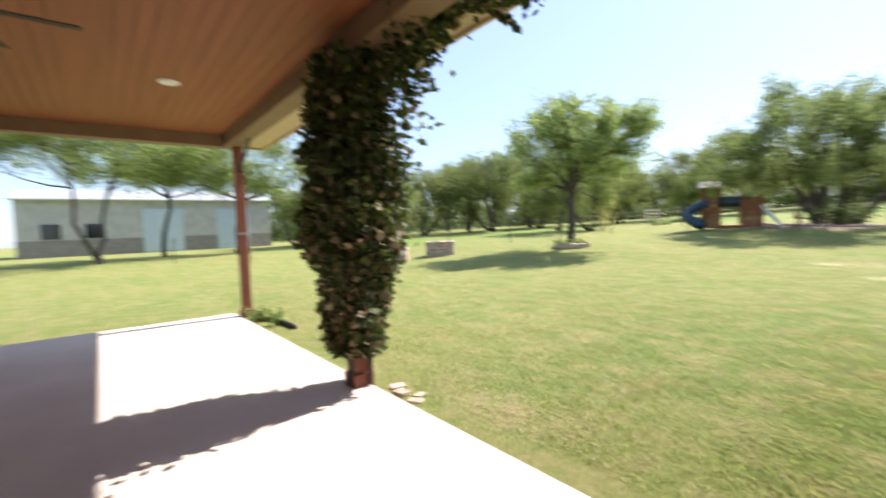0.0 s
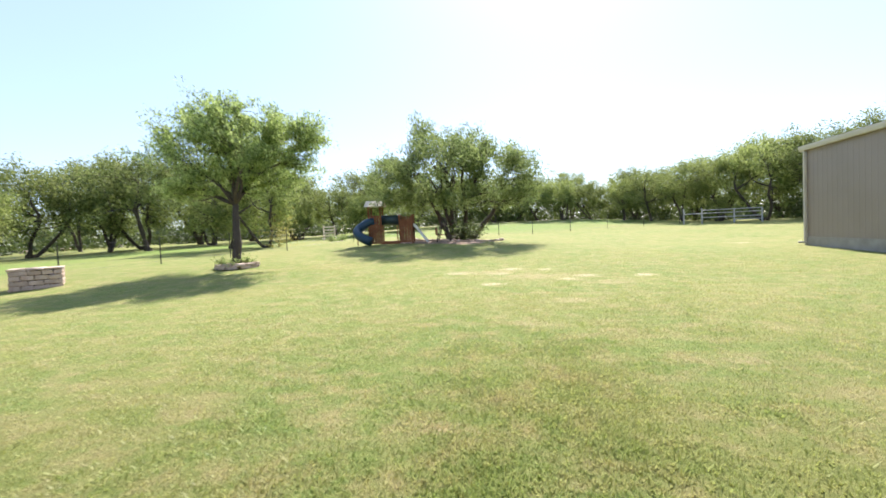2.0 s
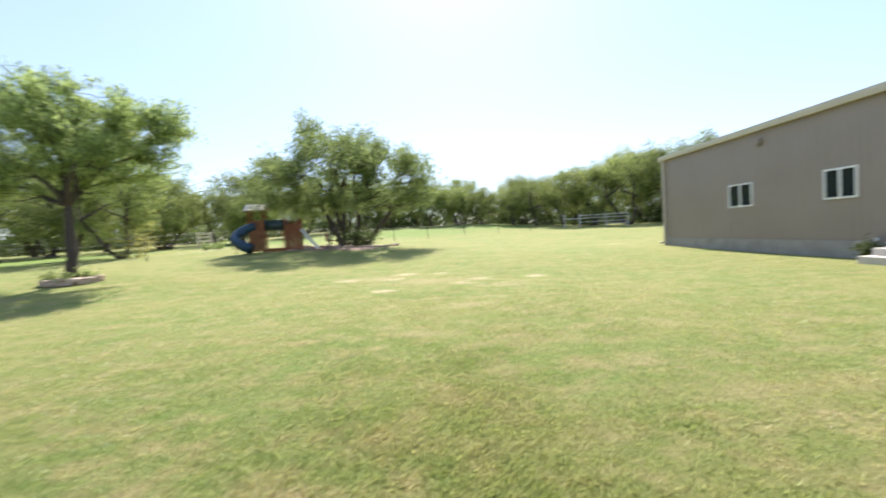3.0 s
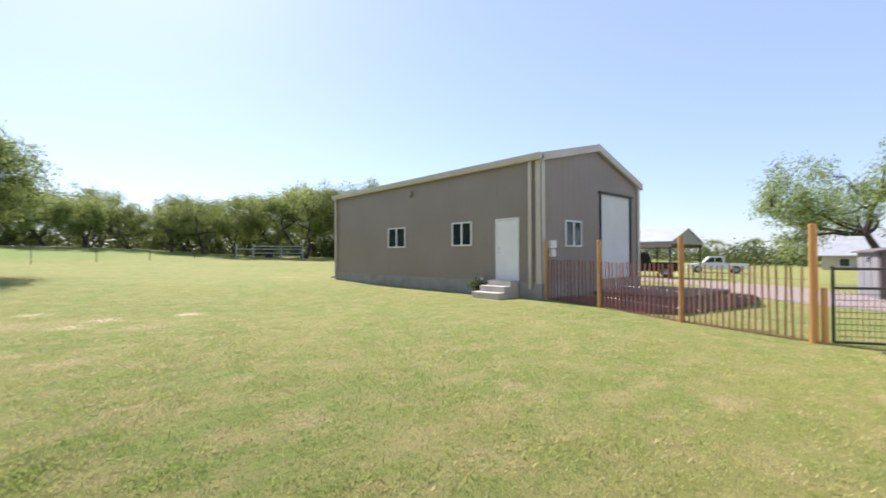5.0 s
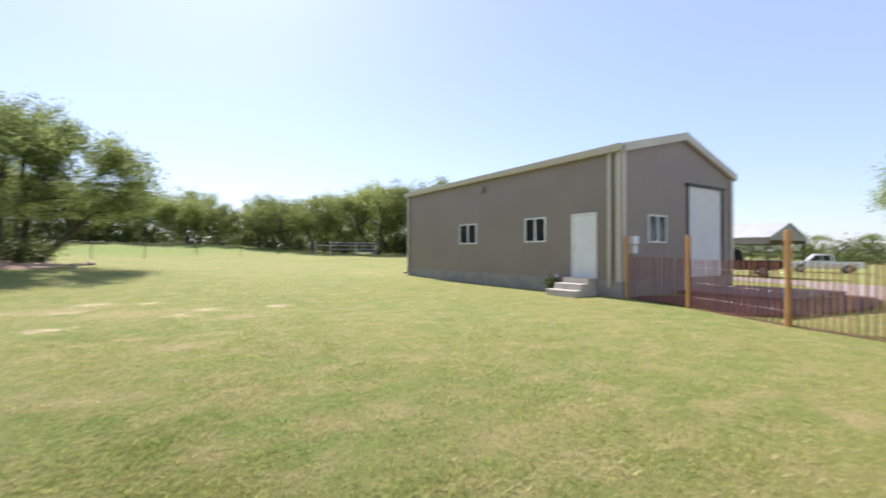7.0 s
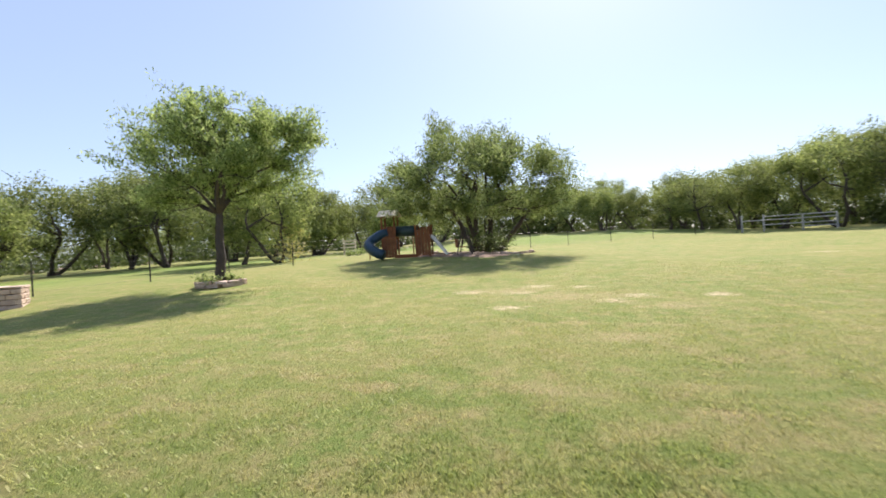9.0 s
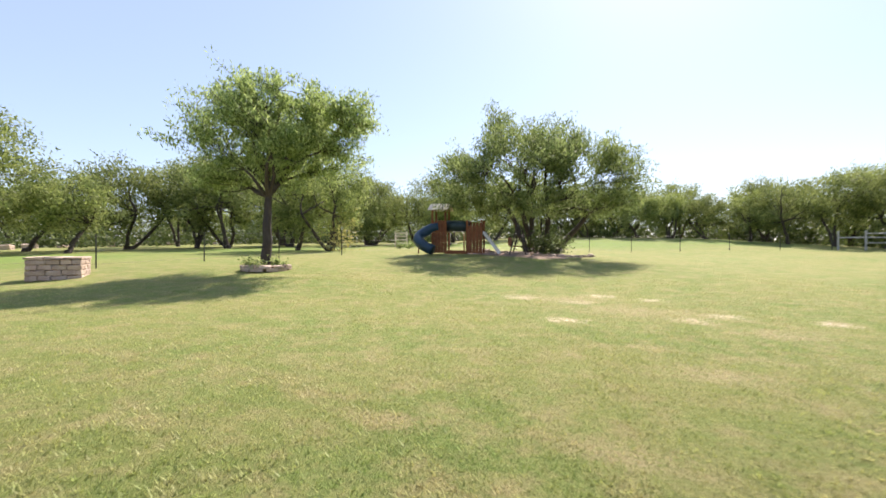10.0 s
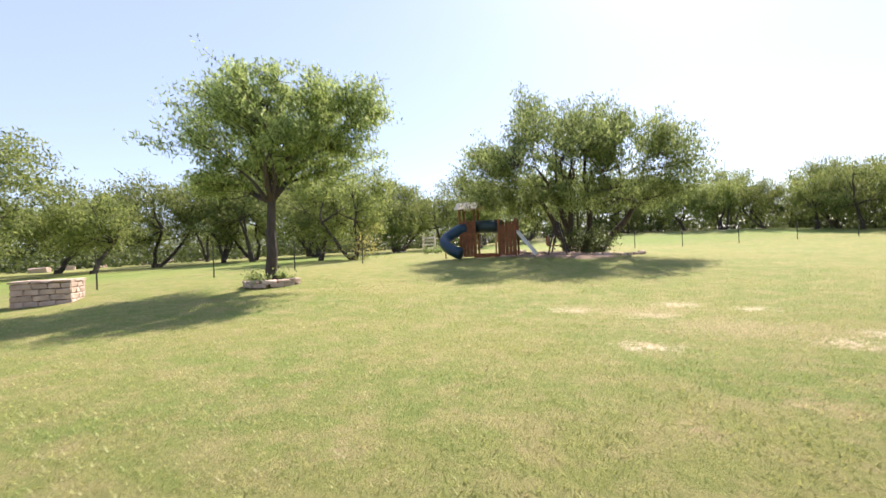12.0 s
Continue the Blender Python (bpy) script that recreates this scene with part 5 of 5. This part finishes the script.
def vine():
    rng = np.random.default_rng(5)
    t = thing("climbing_vine", -2.9, -10.05, PZ, "dense dark climbing vine with some dry leaves", "vine")
    limbs, pts = Limbs(), []
    for k in range(9):
        a = rng.uniform(0, 6.28)
        line = [np.array((0.13 * math.cos(a + z * 1.1), 0.13 * math.sin(a + z * 1.1), z)) for z in np.linspace(0.02, 3.0, 12)]
        limbs.add(line, 0.02, 0.008, 5)
    n = 11500
    z = rng.uniform(0.30, 3.0, n)
    wide = 0.11 + 0.30 * np.clip((z - 0.25) / 1.0, 0, 1) ** 0.8 - 0.20 * np.clip((z - 2.1) / 0.8, 0, 1) + 0.04 * np.sin(z * 5)
    a = rng.uniform(0, 6.28, n)
    r = wide * np.sqrt(rng.uniform(0.2, 1.1, n)) * (1 + 0.28 * np.sin(3 * a + 4 * z) * np.sin(2.3 * z)) + 0.04 * np.abs(rng.normal(0, 1, n))
    pts.append(np.stack([r * np.cos(a) * 1.05, r * np.sin(a) * 0.95, z], 1))
    # along the beam to the east, hanging over its outer face in loose swags
    m = 6200
    x = rng.uniform(-0.35, 4.0, m)
    drop = np.abs(rng.normal(0, 1, m)) * (0.16 + 0.34 * np.exp(-((x - 0.25) / 0.5) ** 2)) * (1.1 - 0.2 * np.clip(x, 0, 3)) * (0.7 + 0.5 * np.sin(x * 4.1))
    pts.append(np.stack([x, rng.normal(0.34, 0.14, m), 3.16 - drop], 1))
    for k in range(16):
        x0 = rng.uniform(0.9, 4.1)
        ln = rng.uniform(0.2, 0.55)
        s = rng.uniform(0, 1, 22)
        pts.append(np.stack([x0 + s * 0.3, 0.45 + s * 0.2 + rng.normal(0, 0.03, 22), 3.12 - s * ln], 1))
    limbs.add([np.array((-0.6, 0.2, 3.1)), np.array((1.2, 0.26, 3.12)), np.array((4.0, 0.26, 3.14))], 0.02, 0.01, 5)
    p = np.concatenate(pts)
    big_mesh("vine_stems", limbs.v, limbs.f, M_BARK, t)
    pick = rng.uniform(0, 1, len(p)) < 0.14 + 0.14 * (p[:, 2] < 1.5)
    v, f = leaf_cards(p[~pick], 0.082, 0.06, rng, 0.6)
    big_mesh("leaves", v, f, M_VINE, t)
    v, f = leaf_cards(p[pick], 0.09, 0.06, rng, 0.6)
    big_mesh("dry_leaves", v, f, M_VINE_DRY, t)


vine()
t = thing("edging_stones", -2.4, -9.85, g(-2.4, -9.85), "loose pale stones at the patio edge", "stones")
for k, (dx, dy, s) in enumerate(((-0.25, 0.10, 0.4), (0.0, 0.08, 0.33), (-0.42, 0.16, 0.36), (-0.1, 0.2, 0.28))):
    lay(t, FLAT_STONES[k % 4], dx, dy, -0.01, 40 * k, s, s, s)
bush(-7.3, -9.7, 0.3, 120, "low green plant at the foot of the patio post", 0.1, 160, group="patio plants")
bush(-6.7, -9.55, 0.25, 121, "low green plant at the foot of the patio post", 0.1, 140, group="patio plants")

M_HOSE = mat("green_rubber_hose", (0.04, 0.16, 0.07), 0.5, (0.03, 0.12, 0.05), 6)
hose = bmesh.new()
tube(hose, [(-8.22 - 0.05 * math.sin(k * 0.9), -10.1 - 0.35 * k, g(-8.25, -10.1 - 0.35 * k) + 0.03) for k in range(18)], 0.032, 8)
tagged(part("garden_hose", hose, M_HOSE, None, "", True), "green garden hose lying along the patio slab", "hose")
edge = bmesh.new()
tube(edge, [(-7.3, -9.62, 0.0), (-6.8, -9.52, 0.0), (-6.2, -9.50, 0.0)], 0.045, 8)
tagged(part("bed_edging", edge, M_BLACK, None, "", True), "black plastic edging beside the patio post", "edging")

# house wing
tagged(part("wall_south", boxes((-9.0, -17.3, -0.3, 11.0, -17.0, 4.6)), M_HWALL), "white house wall behind the patio", "wall", kind="structure")
tagged(part("wall_west_wing", boxes((3.0, -17.0, -0.3, 3.2, -8.80, 2.72)), M_HWALL), "white house wing side wall", "wall", kind="structure")
tagged(part("wall_north_wing", boxes((3.2, -9.0, -0.3, 11.0, -8.80, 2.72)), M_HWALL), "white lap-sided house wall", "wall", kind="structure")
tagged(part("wall_east_wing", boxes((10.8, -17.0, -0.3, 11.0, -9.003, 2.72)), M_HWALL), "white house wing end wall", "wall", kind="structure")
tagged(part("wing_soffit", boxes((3.0, -8.797, 2.63, 11.45, -8.40, 2.66), (11.003, -17.0, 2.63, 11.45, -8.80, 2.66)), M_TANPAINT), "tan painted eave soffit", "soffit", kind="structure")
tagged(part("wing_fascia", boxes((3.0, -8.40, 2.60, 11.48, -8.37, 2.84), (11.45, -17.0, 2.60, 11.48, -8.40, 2.84)), M_TANPAINT), "tan painted eave fascia", "fascia", kind="structure")
tagged(part("wing_gutter", prism(bmesh.new(), [(-8.367, 2.86), (-8.367, 2.72), (-8.30, 2.72), (-8.25, 2.80), (-8.25, 2.86), (-8.262, 2.86), (-8.262, 2.81), (-8.31, 2.74), (-8.355, 2.74), (-8.355, 2.86)], "x", 3.0, 11.5), M_TRIM), "tan metal eave gutter", "gutter", kind="structure")
tagged(part("wing_roof", prism(bmesh.new(), [(-8.30, 2.87), (-8.30, 2.92), (-13, 4.9), (-17.3, 4.9), (-17.3, 2.87)], "x", 2.95, 11.55), M_ROOF), "pale metal house roof", "roof", kind="structure")


WING = [bpy.data.objects[k] for k in ("wall_west_wing", "wall_north_wing", "wall_east_wing", "wing_soffit", "wing_fascia", "wing_gutter", "wing_roof")]


def laps():
    bm = bmesh.new()
    z = 0.15
    while z < 2.6:
        prism(bm, [(-8.797, z), (-8.775, z), (-8.79, z + 0.175), (-8.797, z + 0.175)], "x", 3.0, 10.9)
        z += 0.18
    box(bm, 10.9, -8.797, 0.1, 11.0, -8.76, 2.62)
    return bm


tagged(part("wall_trim", laps(), M_HWALL), "white lap siding with a corner board", "siding", kind="structure")
WING.append(bpy.data.objects["wall_trim"])
for o in WING:      # the wing stands slightly askew to the workshop
    o.matrix_basis = pose(11.34, -8.475, 0, 0, 0, 1.8) @ pose(-11.4, 8.4, 0)

# planted bed with stones along the wing
bed = thing("flower_bed_edging", 7.5, -8.5, -0.05, "row of flat cream stones edging the flower bed", "stone border")
rs = random.Random(12)
for k, (bx, by, sx, rz) in enumerate(((9.14, -8.36, 0.6, 10), (9.06, -8.52, 1.0, 80), (9.0, -8.72, 0.8, 95), (7.9, -8.47, 0.9, 60), (7.58, -8.47, 0.9, 75), (8.05, -8.63, 1.0, 88), (7.5, -8.64, 0.8, 95),
                                      (6.28, -8.52, 0.8, 40), (6.2, -8.66, 1.1, 80), (5.2, -8.8, 1.0, 70), (4.8, -8.9, 1.0, 95), (4.2, -8.95, 1.0, 85))):
    lay(bed, FLAT_STONES[k % 4], bx - 7.5, by + 8.38, 0.0, rz + rs.uniform(-8, 8), sx * 0.75, rs.uniform(0.6, 0.8), rs.uniform(0.5, 0.75))
tagged(part("flower_bed", boxes((3.3, -9.02, -0.2, 9.6, -8.70, 0.0), bevel=0.03), M_SOIL), "dark soil flower bed under the eave", "flower bed", kind="structure")
slate = mat("dark_grey_slate", (0.10, 0.105, 0.11), 0.8, (0.06, 0.062, 0.066), 5, 0.003)
for k, (bx, by, w) in enumerate(((5.52, -8.62, 0.2), (5.72, -8.66, 0.18), (9.62, -8.28, 0.12))):
    t = thing("flat_slate", bx, by, g(bx, by), "flat dark grey slate lying on the lawn", "stone", "flat slates", rz=80 + 7 * k)
    part("slab", boxes((-w, -0.06, -0.02, w, 0.07, 0.022), bevel=0.008), slate, t)
M_BED_LEAF = leaf_mat("dull_green_bed_leaves", (0.07, 0.10, 0.035), (0.20, 0.24, 0.10), 0.3)
M_PURPLE = leaf_mat("dark_purple_leaves", (0.02, 0.008, 0.012), (0.05, 0.02, 0.025), 0.15)
for i, (bx, by, bs) in enumerate(((9.35, -8.62, 0.17), (9.7, -8.66, 0.16), (9.5, -8.5, 0.13), (9.25, -8.78, 0.16), (6.75, -8.68, 0.2), (6.5, -8.78, 0.2), (7.7, -8.82, 0.16))):
    bush(bx, by, bs, 140 + i, "low dull green plant in the flower bed", 0.07, 420, group="flower bed plants", leaf_material=M_BED_LEAF)
bush(10.55, -8.52, 0.26, 155, "dark purple-leaved plant at the gate post", 0.11, 130, leaf_material=M_PURPLE)

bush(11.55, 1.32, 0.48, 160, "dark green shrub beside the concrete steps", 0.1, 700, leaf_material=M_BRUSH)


def far_house():
    t = thing("distant_house", 84, -5.0, g(84, -5.0), "distant tan house with a wide pale metal roof", "house", rz=4)
    part("wall", boxes((-4, -8, -0.6, 4, 6.5, 2.0)), M_TRIM, t)
    for s in (-1, 1):
        part("roof", prism(bmesh.new(), [(0, 5.0), (s * 4.9, 1.85), (s * 4.9, 1.97), (0, 5.12)], "y", -8.6, 7.2), M_ROOF, t, "pale metal roof")
        part("gable", prism(bmesh.new(), [(-4, 2.0), (4, 2.0), (0, 4.6)], "y", -0.75 + 7.25 * s - 0.05, -0.75 + 7.25 * s + 0.05), M_TRIM, t)
    for k in range(4):
        w = part("window", boxes((-4.06, -6.6 + 3.4 * k, 0.45, -4.0, -5.4 + 3.4 * k, 1.6)), M_WHITE, t)
        part("pane", boxes((-4.08, -6.5 + 3.4 * k, 0.55, -4.06, -5.5 + 3.4 * k, 1.5)), M_GLASS, w)


far_house()

# pale boulders far off in the west pasture
rs = random.Random(4)
for k in range(9):
    bx, by = -52 - rs.uniform(0, 6), 8 + 3.4 * k + rs.uniform(-1, 1)
    t = thing("boulder", bx, by, g(bx, by) - 0.1, "pale limestone boulder in the pasture", "boulder", "pasture boulders", rz=rs.uniform(0, 180))
    lay(t, STONES[k % 4], 0, 0, 0, 0, rs.uniform(2, 4.5), rs.uniform(2, 3.5), rs.uniform(2.5, 4))

yard_trees()
far_trees_east()
barn_trees()
woods()


# ---- grass ----
def grass():
    """Short mown blades over the stretch of lawn next to the walked line, thinning out away from it."""
    rng = np.random.default_rng(9)
    n = 560000
    r, a = rng.uniform(0.3, 17, n), rng.uniform(0, 6.2832, n)
    x = 0.5 + r * np.cos(a)
    y = rng.uniform(-9.5, -4, n) + r * np.sin(a)
    clump = 0.5 + 0.5 * np.sin(x * 3.1 + 2 * np.sin(y * 1.9)) * np.sin(y * 2.7 + 2 * np.sin(x * 1.3))
    keep = (rng.uniform(0, 1, n) < 0.5 + 0.5 * clump) & (y > -9.6) & ~((x > 2.9) & (y < -8.6)) & (x < 11)
    x, y, clump = x[keep], y[keep], clump[keep]
    z = np.array([g(a, b) for a, b in zip(x, y)])
    m = len(x)
    h = rng.uniform(0.012, 0.036, m) * (0.7 + 0.6 * clump)
    a = rng.uniform(0, 6.28, m)
    lean = rng.uniform(0.4, 1.8, m) * h
    w = rng.uniform(0.003, 0.0075, m)
    ca, sa = np.cos(a), np.sin(a)
    v = np.empty((m, 3, 3))
    v[:, 0] = np.stack([x - w * sa, y + w * ca, z - 0.003], 1)
    v[:, 1] = np.stack([x + w * sa, y - w * ca, z - 0.003], 1)
    v[:, 2] = np.stack([x + lean * ca, y + lean * sa, z + h], 1)
    me = bpy.data.meshes.new("grass")
    me.vertices.add(3 * m)
    me.vertices.foreach_set("co", v.reshape(-1))
    me.loops.add(3 * m)
    me.loops.foreach_set("vertex_index", np.arange(3 * m, dtype=np.int32))
    me.polygons.add(m)
    me.polygons.foreach_set("loop_start", np.arange(0, 3 * m, 3, dtype=np.int32))
    me.update()
    me.materials.append(blade_material())
    tagged(new("grass", me), "short mown yellow-green grass blades", "grass", kind="stuff")


grass()
